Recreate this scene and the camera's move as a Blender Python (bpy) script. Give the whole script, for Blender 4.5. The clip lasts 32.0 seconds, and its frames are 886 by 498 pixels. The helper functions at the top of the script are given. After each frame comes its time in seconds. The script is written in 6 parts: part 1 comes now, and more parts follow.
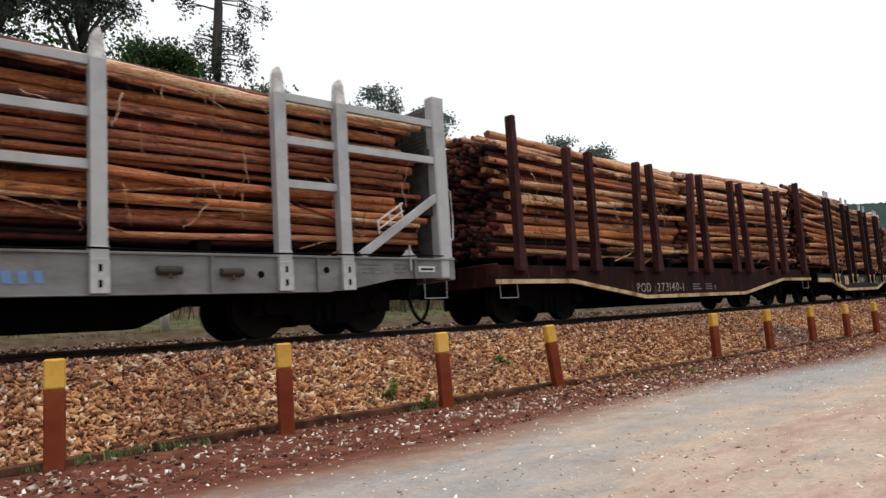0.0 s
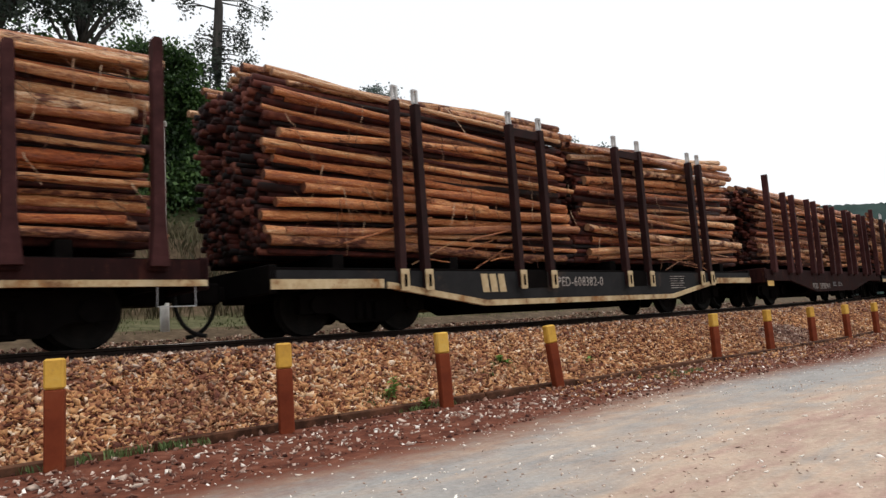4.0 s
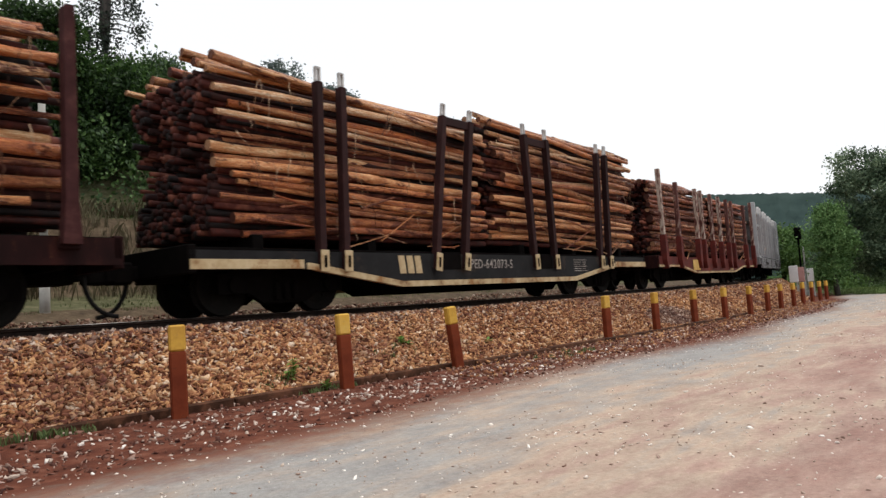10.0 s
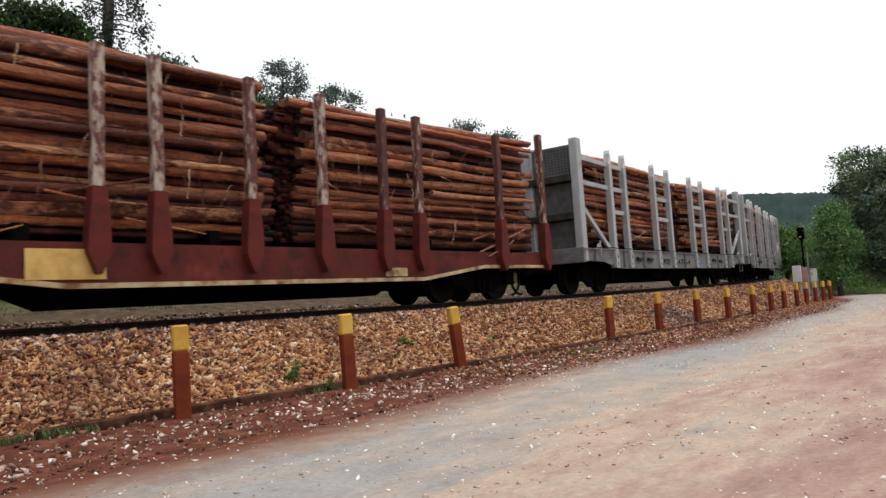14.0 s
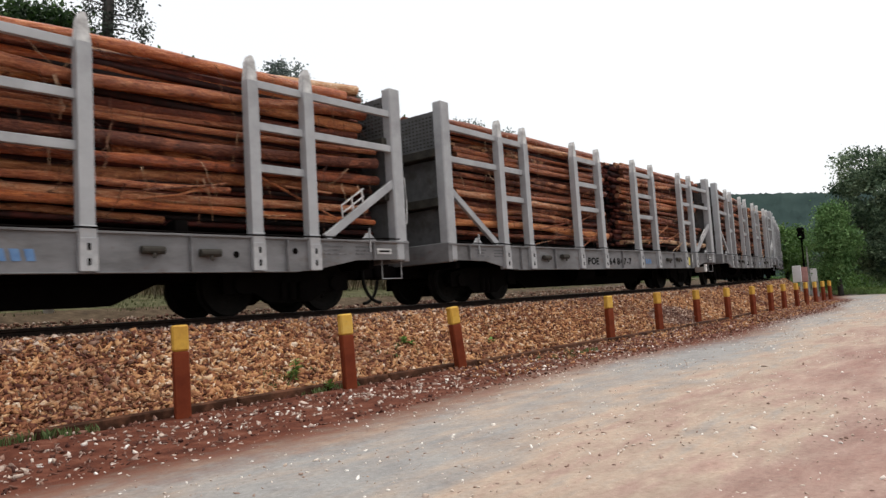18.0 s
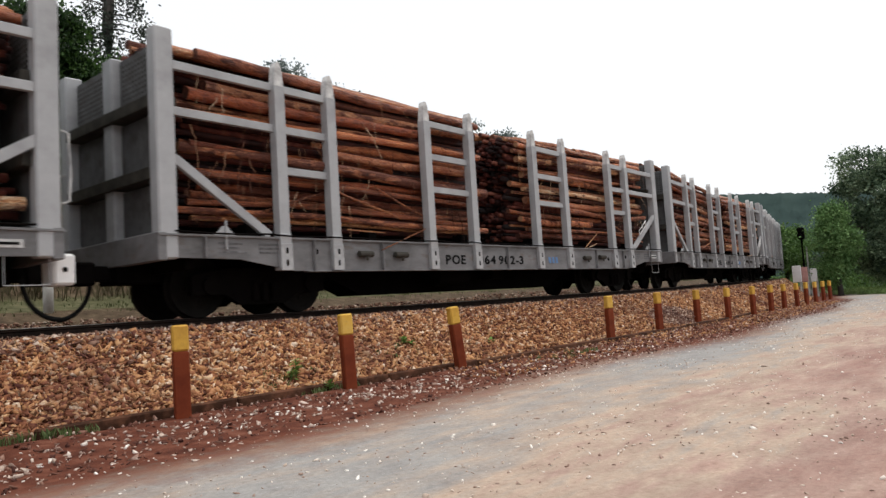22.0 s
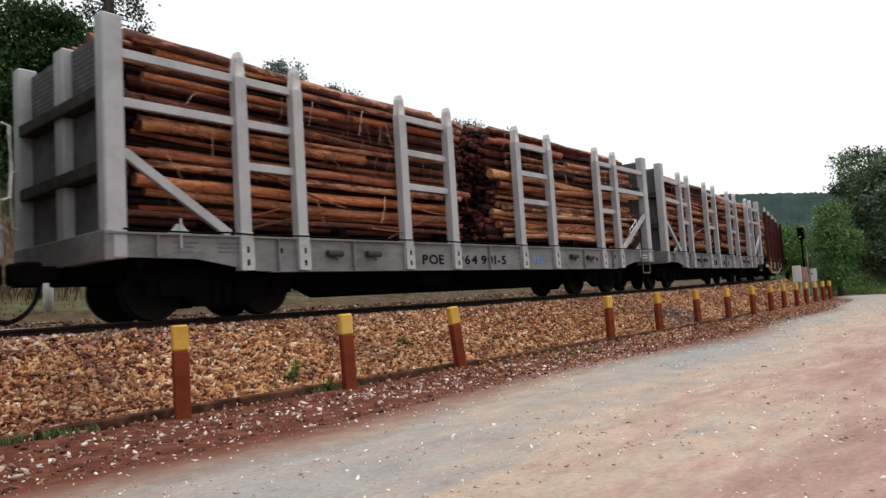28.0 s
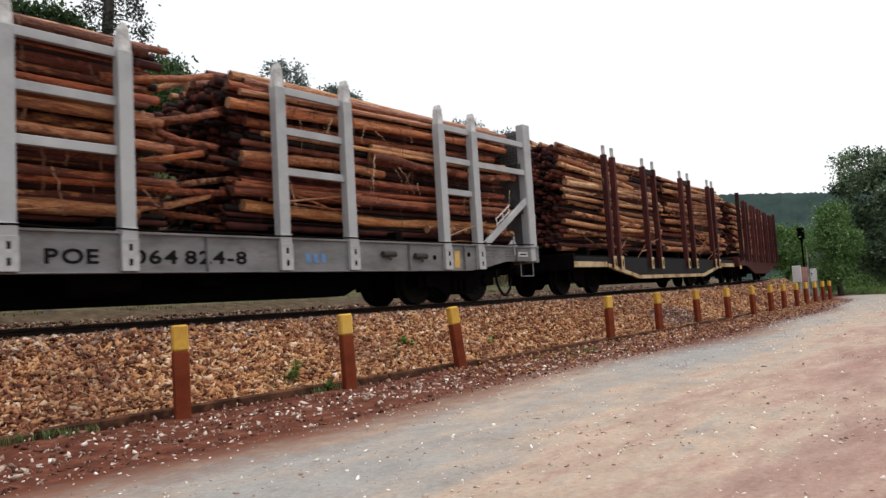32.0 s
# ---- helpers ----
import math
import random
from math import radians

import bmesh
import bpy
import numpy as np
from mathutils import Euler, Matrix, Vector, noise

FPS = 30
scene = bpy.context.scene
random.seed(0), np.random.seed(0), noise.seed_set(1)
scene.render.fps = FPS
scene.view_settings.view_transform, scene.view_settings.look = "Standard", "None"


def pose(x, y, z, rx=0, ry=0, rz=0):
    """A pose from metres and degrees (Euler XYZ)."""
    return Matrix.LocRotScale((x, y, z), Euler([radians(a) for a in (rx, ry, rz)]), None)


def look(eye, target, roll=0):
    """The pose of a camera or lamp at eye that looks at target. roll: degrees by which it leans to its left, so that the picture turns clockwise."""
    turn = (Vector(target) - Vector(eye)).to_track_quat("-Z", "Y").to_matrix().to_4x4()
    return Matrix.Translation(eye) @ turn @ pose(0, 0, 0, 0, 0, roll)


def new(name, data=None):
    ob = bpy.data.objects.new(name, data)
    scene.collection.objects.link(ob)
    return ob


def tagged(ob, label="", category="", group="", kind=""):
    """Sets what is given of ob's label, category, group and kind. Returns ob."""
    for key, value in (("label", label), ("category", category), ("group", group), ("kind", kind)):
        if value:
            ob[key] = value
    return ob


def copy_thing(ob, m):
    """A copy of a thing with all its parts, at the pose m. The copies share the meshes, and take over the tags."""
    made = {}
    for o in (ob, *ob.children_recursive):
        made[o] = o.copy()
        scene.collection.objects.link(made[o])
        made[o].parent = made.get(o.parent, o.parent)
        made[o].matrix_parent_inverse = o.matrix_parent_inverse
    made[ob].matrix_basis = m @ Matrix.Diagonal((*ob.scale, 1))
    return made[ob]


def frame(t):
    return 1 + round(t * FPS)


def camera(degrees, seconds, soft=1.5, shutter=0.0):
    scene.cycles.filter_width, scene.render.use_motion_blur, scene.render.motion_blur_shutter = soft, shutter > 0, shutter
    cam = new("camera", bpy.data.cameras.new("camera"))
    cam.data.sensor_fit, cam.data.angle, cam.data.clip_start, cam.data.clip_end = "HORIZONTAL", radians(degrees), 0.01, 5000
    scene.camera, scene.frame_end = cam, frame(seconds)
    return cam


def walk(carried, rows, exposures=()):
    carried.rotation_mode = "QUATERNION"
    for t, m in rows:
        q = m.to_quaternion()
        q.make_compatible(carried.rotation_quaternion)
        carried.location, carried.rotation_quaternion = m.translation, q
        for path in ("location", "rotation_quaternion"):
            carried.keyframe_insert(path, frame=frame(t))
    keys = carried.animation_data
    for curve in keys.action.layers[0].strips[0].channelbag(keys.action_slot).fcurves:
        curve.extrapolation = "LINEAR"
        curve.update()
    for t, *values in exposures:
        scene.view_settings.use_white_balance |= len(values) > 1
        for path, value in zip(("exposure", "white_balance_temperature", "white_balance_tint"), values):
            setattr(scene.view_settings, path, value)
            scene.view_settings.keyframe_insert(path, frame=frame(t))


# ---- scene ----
# ================= camera and its path =================
EYE = (0.0, 0.0, 0.93)
cam = camera(64.65, 32.0, soft=1.4, shutter=0.2)


def aim(yaw, pitch, roll):
    y, p = radians(yaw), radians(pitch)
    d = Vector((math.cos(y) * math.cos(p), math.sin(y) * math.cos(p), math.sin(p)))
    return look(EYE, Vector(EYE) + d * 10, roll)


walk(cam, [
    (0.0, aim(48.80, 6.262, -3.49)), (3.5, aim(48.82, 6.262, -3.46)), (5.5, aim(48.78, 6.143, -3.38)),
    (6.0, aim(48.89, 5.87, -3.38)), (6.5, aim(48.84, 5.75, -3.29)), (7.0, aim(48.73, 5.62, -3.25)),
    (7.5, aim(48.56, 5.28, -3.44)), (8.0, aim(47.67, 5.08, -3.38)), (8.5, aim(44.82, 4.77, -3.24)),
    (9.0, aim(42.73, 4.54, -3.22)), (9.5, aim(41.32, 4.37, -3.20)), (10.0, aim(40.94, 4.29, -3.36)),
    (10.5, aim(40.97, 4.30, -3.36)), (11.0, aim(41.06, 4.31, -3.35)), (11.5, aim(41.10, 4.30, -3.36)),
    (12.5, aim(41.157, 4.31, -3.36)), (32.0, aim(41.15, 4.31, -3.355))],
    exposures=[(0.0, 0.0), (32.0, 0.0)])

# ================= world, sun =================
SUN_DIR = Vector((0.15, -0.22, 1.0)).normalized()   # towards the sun, behind thin cloud
world = bpy.data.worlds.new("overcast_sky")
scene.world = world
world.use_nodes = True
wn = world.node_tree.nodes
wn.clear()
w_out = wn.new("ShaderNodeOutputWorld")
w_bg = wn.new("ShaderNodeBackground")
w_sky = wn.new("ShaderNodeTexSky")
w_sky.sky_type = 'NISHITA'
w_sky.sun_disc = False
w_sky.sun_elevation = math.asin(SUN_DIR.z)
w_sky.sun_rotation = math.atan2(SUN_DIR.x, SUN_DIR.y)
w_sky.dust_density = 6.0
w_sky.air_density = 1.5
w_mix = wn.new("ShaderNodeMixRGB")
w_mix.inputs[0].default_value = 0.82
w_mix.inputs[2].default_value = (11.7, 11.9, 12.1, 1)       # cloud deck
world.node_tree.links.new(w_sky.outputs[0], w_mix.inputs[1])
world.node_tree.links.new(w_mix.outputs[0], w_bg.inputs[0])
w_bg.inputs[1].default_value = 0.10
world.node_tree.links.new(w_bg.outputs[0], w_out.inputs[0])

sun_data = bpy.data.lights.new("sun", 'SUN')
sun_data.energy = 1.5
sun_data.angle = radians(24)
sun_data.color = (1.0, 0.95, 0.88)
sun = new("sun", sun_data)
sun.matrix_world = look((0, 0, 50), Vector((0, 0, 50)) - SUN_DIR)

# ================= track line =================
# s runs along the near side of the wagons, against the train's way; the line bends away from the road
SIDE, HALF = 8.0, 1.456
RAIL = 0.908
K_S = (-10.0, 8.0, 18.0, 26.0, 34.0, 44.0, 60.0, 85.0)
K_V = (-0.0031, 0.0021, 0.0080, 0.0066, 0.0068, 0.0042, 0.0088, 0.0)
STEP = 0.25
s_axis = np.arange(-60.0, 320.0, STEP)
_k = np.interp(s_axis, K_S, K_V)
_k[s_axis < -10] *= np.clip((s_axis[s_axis < -10] + 30) / 20, 0, 1)
_th = np.cumsum(_k) * STEP
_i0 = int(np.argmin(abs(s_axis)))
_th -= _th[_i0]
_x = np.cumsum(np.cos(_th)) * STEP
_y = np.cumsum(np.sin(_th)) * STEP
line_x = _x - _x[_i0] - np.sin(_th) * HALF
line_y = _y - _y[_i0] + SIDE + np.cos(_th) * HALF
line_th = _th


def on_line(s, off=0.0):
    """Place and heading on the track's centre line; off: metres to the far side."""
    x, y, th = (float(np.interp(s, s_axis, a)) for a in (line_x, line_y, line_th))
    return x - math.sin(th) * off, y + math.cos(th) * off, th


def grade(s):
    """How far the line has climbed at s."""
    return 0.0049 * np.clip(np.asarray(s, float) - 10, 0, 90) + 0.0045 * np.clip(np.asarray(s, float) - 25, 0, 75)


def travel(t):
    """Metres that the train has gone at t seconds; it gathers speed slowly."""
    u = t / 10
    return 46.93 * u - 0.0312 * u ** 2 + 1.0234 * u ** 3 - 0.1898 * u ** 4 + 0.022 * max(0.0, t - 29) ** 2 + 0.16 * max(0.0, t - 31) ** 2


def lateral(x, y):
    """Signed distance from the centre line (far side positive) and s, for arrays."""
    x, y = np.asarray(x, float), np.asarray(y, float)
    cx, cy, ct = line_x[::4], line_y[::4], line_th[::4]
    v = np.empty(x.shape)
    s = np.empty(x.shape)
    for a in range(0, x.size, 4000):
        xx, yy = x.ravel()[a:a + 4000], y.ravel()[a:a + 4000]
        d = (xx[:, None] - cx) ** 2 + (yy[:, None] - cy) ** 2
        j = np.argmin(d, axis=1)
        v.ravel()[a:a + 4000] = -(xx - cx[j]) * np.sin(ct[j]) + (yy - cy[j]) * np.cos(ct[j])
        s.ravel()[a:a + 4000] = s_axis[::4][j]
    return v, s


# ================= materials =================
def nodes_of(name):
    m = bpy.data.materials.new(name)
    m.use_nodes = True
    return m, m.node_tree.nodes, m.node_tree.links, m.node_tree.nodes["Principled BSDF"]


def ramp_of(nodes, stops):
    r = nodes.new("ShaderNodeValToRGB")
    el = r.color_ramp.elements
    while len(el) < len(stops):
        el.new(0.5)
    for e, (p, c) in zip(el, stops):
        e.position, e.color = p, (*c, 1)
    return r


def surface(name, stops, scale=6.0, detail=6.0, rough=(0.6, 0.9), metal=0.0, bump=0.2, bump_scale=60.0, stretch=(1, 1, 1),
            vary=0.0, island=False, second=None, second_scale=1.2, spec=0.3, space="Object", distance=0.01):
    """A mottled surface: colour stops over noise, a second stain layer, grain bump; vary: change from piece to piece."""
    m, n, l, b = nodes_of(name)
    co = n.new("ShaderNodeTexCoord")
    mp = n.new("ShaderNodeMapping")
    mp.inputs["Scale"].default_value = stretch
    l.new(co.outputs[space], mp.inputs[0])
    where = mp.outputs[0]
    noise1 = n.new("ShaderNodeTexNoise")
    noise1.inputs["Scale"].default_value = scale
    noise1.inputs["Detail"].default_value = detail
    noise1.inputs["Roughness"].default_value = 0.62
    l.new(where, noise1.inputs["Vector"])
    fac = noise1.outputs["Fac"]
    if vary:
        rnd = n.new("ShaderNodeNewGeometry") if island else n.new("ShaderNodeObjectInfo")
        val = rnd.outputs["Random Per Island" if island else "Random"]
        mul = n.new("ShaderNodeMath")
        mul.operation = 'MULTIPLY_ADD'
        mul.inputs[1].default_value = vary
        mul.inputs[2].default_value = -vary / 2
        l.new(val, mul.inputs[0])
        add = n.new("ShaderNodeMath")
        add.operation = 'ADD'
        l.new(fac, add.inputs[0])
        l.new(mul.outputs[0], add.inputs[1])
        fac = add.outputs[0]
    r = ramp_of(n, stops)
    l.new(fac, r.inputs[0])
    col = r.outputs[0]
    if second:
        n2 = n.new("ShaderNodeTexNoise")
        n2.inputs["Scale"].default_value = second_scale
        n2.inputs["Detail"].default_value = 8
        n2.inputs["Roughness"].default_value = 0.7
        l.new(where, n2.inputs["Vector"])
        r2 = ramp_of(n, [(second[1], (0, 0, 0)), (second[2], (1, 1, 1))])
        l.new(n2.outputs["Fac"], r2.inputs[0])
        mix = n.new("ShaderNodeMixRGB")
        mix.inputs[2].default_value = (*second[0], 1)
        l.new(r2.outputs[0], mix.inputs[0])
        l.new(col, mix.inputs[1])
        col = mix.outputs[0]
    l.new(col, b.inputs["Base Color"])
    rr = n.new("ShaderNodeMapRange")
    rr.inputs["To Min"].default_value, rr.inputs["To Max"].default_value = rough
    l.new(noise1.outputs["Fac"], rr.inputs[0])
    l.new(rr.outputs[0], b.inputs["Roughness"])
    b.inputs["Metallic"].default_value = metal
    b.inputs["Specular IOR Level"].default_value = spec
    if bump:
        n3 = n.new("ShaderNodeTexNoise")
        n3.inputs["Scale"].default_value = bump_scale
        n3.inputs["Detail"].default_value = 5
        l.new(where, n3.inputs["Vector"])
        bm_ = n.new("ShaderNodeBump")
        bm_.inputs["Strength"].default_value = bump
        bm_.inputs["Distance"].default_value = distance
        l.new(n3.outputs["Fac"], bm_.inputs["Height"])
        l.new(bm_.outputs[0], b.inputs["Normal"])
    return m


def log_material(name, bare, bark, share, lift=0.15):
    """Peeled eucalyptus: bare wood in streaks, dark bark left in long patches, no two logs alike. share: how much bark is left."""
    m, n, l, b = nodes_of(name)
    co, info = n.new("ShaderNodeTexCoord"), n.new("ShaderNodeObjectInfo")

    def math_of(op, a, c):
        x = n.new("ShaderNodeMath")
        x.operation = op
        for k, v in enumerate((a, c)):
            if isinstance(v, (int, float)):
                x.inputs[k].default_value = v
            else:
                l.new(v, x.inputs[k])
        return x.outputs[0]

    far = n.new("ShaderNodeCombineXYZ")
    for k, f in enumerate((91.0, 37.0, 53.0)):
        l.new(math_of('MULTIPLY', info.outputs["Random"], f), far.inputs[k])

    def noise_of(stretch, detail, rough):
        mp = n.new("ShaderNodeMapping")
        mp.inputs["Scale"].default_value = stretch
        l.new(co.outputs["Object"], mp.inputs[0])
        l.new(far.outputs[0], mp.inputs["Location"])
        t = n.new("ShaderNodeTexNoise")
        t.inputs["Scale"].default_value, t.inputs["Detail"].default_value, t.inputs["Roughness"].default_value = 1.0, detail, rough
        l.new(mp.outputs[0], t.inputs["Vector"])
        return t.outputs["Fac"]

    streak, patch, grain = noise_of((20.0, 2.8, 2.8), 6, 0.66), noise_of((17.0, 1.0, 1.0), 5, 0.65), noise_of((150.0, 8.0, 8.0), 4, 0.75)
    knots = noise_of((38.0, 1.7, 1.7), 2, 0.5)
    tone = math_of('ADD', math_of('MULTIPLY', streak, 0.75), math_of('MULTIPLY', math_of('SUBTRACT', info.outputs["Random"], 0.5), 0.26))
    tone = math_of('ADD', tone, math_of('MULTIPLY', math_of('SUBTRACT', grain, 0.5), 0.62))
    wood = ramp_of(n, bare)
    l.new(math_of('ADD', tone, lift), wood.inputs[0])
    rind = ramp_of(n, bark)
    l.new(math_of('ADD', math_of('MULTIPLY', grain, 0.7), math_of('MULTIPLY', streak, 0.3)), rind.inputs[0])
    other = math_of('FRACT', math_of('MULTIPLY', info.outputs["Random"], 13.7), 0.0)
    cover = math_of('ADD', math_of('ADD', math_of('MULTIPLY', patch, 0.9), math_of('MULTIPLY', streak, 0.45)), math_of('MULTIPLY', math_of('SUBTRACT', other, 0.5), 0.30))
    edge = ramp_of(n, [(0.70 - share, (0, 0, 0)), (0.78 - share, (1, 1, 1))])
    l.new(cover, edge.inputs[0])
    mix = n.new("ShaderNodeMixRGB")
    l.new(edge.outputs[0], mix.inputs[0])
    l.new(wood.outputs[0], mix.inputs[1])
    l.new(rind.outputs[0], mix.inputs[2])
    spots = ramp_of(n, [(0.66, (1, 1, 1)), (0.72, (0.30, 0.22, 0.18))])
    l.new(knots, spots.inputs[0])
    mul = n.new("ShaderNodeMixRGB")
    mul.blend_type, mul.inputs[0].default_value = 'MULTIPLY', 0.8
    l.new(mix.outputs[0], mul.inputs[1])
    l.new(spots.outputs[0], mul.inputs[2])
    hue = ramp_of(n, [(0.0, (1.0, 1.0, 1.0)), (0.45, (1.0, 0.95, 0.88)), (0.75, (1.0, 0.84, 0.66)), (1.0, (1.0, 0.66, 0.44))])
    l.new(math_of('FRACT', math_of('MULTIPLY', info.outputs["Random"], 29.3), 0.0), hue.inputs[0])
    dyed = n.new("ShaderNodeMixRGB")
    dyed.blend_type, dyed.inputs[0].default_value = 'MULTIPLY', 1.0
    l.new(mul.outputs[0], dyed.inputs[1])
    l.new(hue.outputs[0], dyed.inputs[2])
    l.new(dyed.outputs[0], b.inputs["Base Color"])
    gloss = n.new("ShaderNodeMapRange")
    gloss.inputs["To Min"].default_value, gloss.inputs["To Max"].default_value = 0.34, 0.72
    l.new(edge.outputs[0], gloss.inputs[0])
    l.new(gloss.outputs[0], b.inputs["Roughness"])
    b.inputs["Specular IOR Level"].default_value = 0.42
    bp = n.new("ShaderNodeBump")
    bp.inputs["Strength"].default_value, bp.inputs["Distance"].default_value = 0.8, 0.06
    l.new(math_of('ADD', math_of('ADD', streak, math_of('MULTIPLY', grain, 0.5)), math_of('MULTIPLY', edge.outputs[0], 0.25)), bp.inputs["Height"])
    l.new(bp.outputs[0], b.inputs["Normal"])
    return m


BARK_LEFT = [(0.28, (0.030, 0.007, 0.005)), (0.46, (0.090, 0.022, 0.012)), (0.60, (0.165, 0.052, 0.027)), (0.80, (0.28, 0.12, 0.07))]
M_LOG = log_material("eucalyptus_log", [(0.22, (0.055, 0.012, 0.007)), (0.40, (0.175, 0.043, 0.017)), (0.55, (0.345, 0.107, 0.045)), (0.70, (0.545, 0.245, 0.118)), (0.86, (0.77, 0.57, 0.43))], BARK_LEFT, -0.01, 0.19)
M_LOG_P = log_material("pale_eucalyptus_log", [(0.22, (0.075, 0.018, 0.009)), (0.38, (0.205, 0.059, 0.024)), (0.53, (0.395, 0.150, 0.060)), (0.68, (0.61, 0.325, 0.155)), (0.84, (0.82, 0.66, 0.48))], BARK_LEFT, -0.05, 0.225)
M_LOG_END = surface("sawn_log_end", [(0.2, (0.05, 0.015, 0.010)), (0.5, (0.15, 0.058, 0.031)), (0.85, (0.36, 0.19, 0.10))], scale=2, vary=0.8, bump=0.2)
# Inner logs coloured far darker, standing in for shade deep in the stack.
M_LOG_SHADE = surface("shaded_log_ends", [(0.2, (0.005, 0.0015, 0.0015)), (0.45, (0.030, 0.0060, 0.0045)), (0.7, (0.090, 0.018, 0.012)), (0.92, (0.23, 0.075, 0.046))], scale=5, vary=0.7, island=True,
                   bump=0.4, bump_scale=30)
M_BARK = surface("loose_bark", [(0.2, (0.03, 0.011, 0.008)), (0.5, (0.11, 0.045, 0.026)), (0.74, (0.28, 0.15, 0.085)), (0.92, (0.60, 0.44, 0.30))], scale=4, vary=0.8, bump=0.3)
M_GRAY = surface("pale_grey_steel", [(0.25, (0.25, 0.25, 0.26)), (0.5, (0.35, 0.355, 0.368)), (0.8, (0.43, 0.436, 0.45))], scale=2.2, rough=(0.4, 0.6), bump=0.08,
                 vary=0.12, second=((0.20, 0.15, 0.12), 0.62, 0.80), second_scale=2.6, spec=0.45)
# Dusty grey on the sills; on headstocks its darkness stands in for shade.
M_GRAYD = surface("dusty_shaded_grey_steel", [(0.25, (0.085, 0.082, 0.082)), (0.5, (0.160, 0.158, 0.163)), (0.8, (0.235, 0.235, 0.243))], scale=2.6, rough=(0.5, 0.75), bump=0.1,
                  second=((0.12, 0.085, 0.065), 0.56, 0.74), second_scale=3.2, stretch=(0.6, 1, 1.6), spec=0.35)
# Grey darkened to hold the end walls' shade, with patches of grime.
M_END_SHADE = surface("shaded_grimy_end_steel", [(0.25, (0.050, 0.048, 0.048)), (0.5, (0.095, 0.094, 0.096)), (0.8, (0.15, 0.15, 0.155))], scale=3, rough=(0.6, 0.85), bump=0.1,
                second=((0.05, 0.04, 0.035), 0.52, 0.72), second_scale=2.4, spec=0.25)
M_TIP = surface("worn_white_tips", [(0.3, (0.34, 0.33, 0.33)), (0.5, (0.52, 0.52, 0.52)), (0.75, (0.74, 0.74, 0.72))], scale=9, bump=0.1)
M_FOOT = surface("scuffed_grey_steel", [(0.3, (0.30, 0.30, 0.31)), (0.55, (0.40, 0.405, 0.415)), (0.8, (0.56, 0.56, 0.56))], scale=8, bump=0.1, second=((0.22, 0.16, 0.12), 0.60, 0.76), second_scale=4)
# Grimy steel taken down to near black to hold the underframe's shade.
M_BLACK = surface("grimy_shade_black_steel", [(0.3, (0.0025, 0.002, 0.002)), (0.7, (0.006, 0.005, 0.0047))], scale=5, rough=(0.8, 0.98), bump=0.15, spec=0.03)
M_DARKSIDE = surface("charcoal_side_plate", [(0.3, (0.007, 0.007, 0.008)), (0.7, (0.020, 0.020, 0.021))], scale=3, bump=0.1, second=((0.070, 0.044, 0.030), 0.58, 0.76), spec=0.15)
M_BROWN = surface("rust_brown_steel", [(0.25, (0.008, 0.0035, 0.0035)), (0.48, (0.018, 0.0065, 0.0065)), (0.66, (0.040, 0.013, 0.011)), (0.88, (0.15, 0.062, 0.036))], scale=2.0, bump=0.15,
                  second=((0.16, 0.060, 0.026), 0.60, 0.76), second_scale=2.4, vary=0.15, stretch=(1.8, 1.8, 0.6), spec=0.07)
M_STAKE = surface("dark_brown_stake", [(0.25, (0.020, 0.007, 0.007)), (0.6, (0.054, 0.020, 0.020)), (0.9, (0.115, 0.050, 0.043))], scale=5, bump=0.15, vary=0.2, spec=0.08)
M_STAKE_D = surface("grimy_dark_stake", [(0.25, (0.010, 0.004, 0.004)), (0.6, (0.030, 0.011, 0.011)), (0.9, (0.075, 0.032, 0.028))], scale=4, bump=0.15, vary=0.2, spec=0.15)
M_STAKE_R = surface("red_brown_stake", [(0.25, (0.030, 0.008, 0.008)), (0.6, (0.080, 0.020, 0.018)), (0.9, (0.14, 0.045, 0.036))], scale=4, bump=0.15, vary=0.2, spec=0.2)
M_RED = surface("oxide_red_steel", [(0.25, (0.045, 0.008, 0.007)), (0.6, (0.115, 0.017, 0.012)), (0.9, (0.21, 0.058, 0.036))], scale=2.5, bump=0.12, vary=0.1,
                second=((0.028, 0.010, 0.009), 0.52, 0.68), second_scale=1.8, spec=0.25)
M_REDSTAKE = surface("worn_red_white_stake", [(0.3, (0.050, 0.018, 0.015)), (0.52, (0.12, 0.042, 0.034)), (0.60, (0.36, 0.28, 0.23)), (0.9, (0.60, 0.52, 0.45))], scale=4.5,
                     stretch=(2.5, 2.5, 0.9), bump=0.15, vary=0.25)
M_CREAM = surface("stained_cream_stripe", [(0.32, (0.16, 0.075, 0.03)), (0.47, (0.42, 0.31, 0.17)), (0.8, (0.62, 0.52, 0.34))], scale=4, bump=0.1,
                  second=((0.24, 0.105, 0.030), 0.52, 0.64), second_scale=2.2)
M_YELLOWP = surface("faded_yellow_plate", [(0.3, (0.42, 0.24, 0.06)), (0.6, (0.60, 0.40, 0.13)), (0.9, (0.68, 0.52, 0.26))], scale=5, bump=0.1)
M_YELLOWT = surface("bright_yellow_tag", [(0.3, (0.62, 0.50, 0.05)), (0.7, (0.75, 0.64, 0.12))], scale=6, bump=0.05)
M_LETTER_W = surface("white_lettering", [(0.36, (0.07, 0.05, 0.045)), (0.50, (0.25, 0.22, 0.20)), (0.72, (0.52, 0.49, 0.45))], scale=7, bump=0)
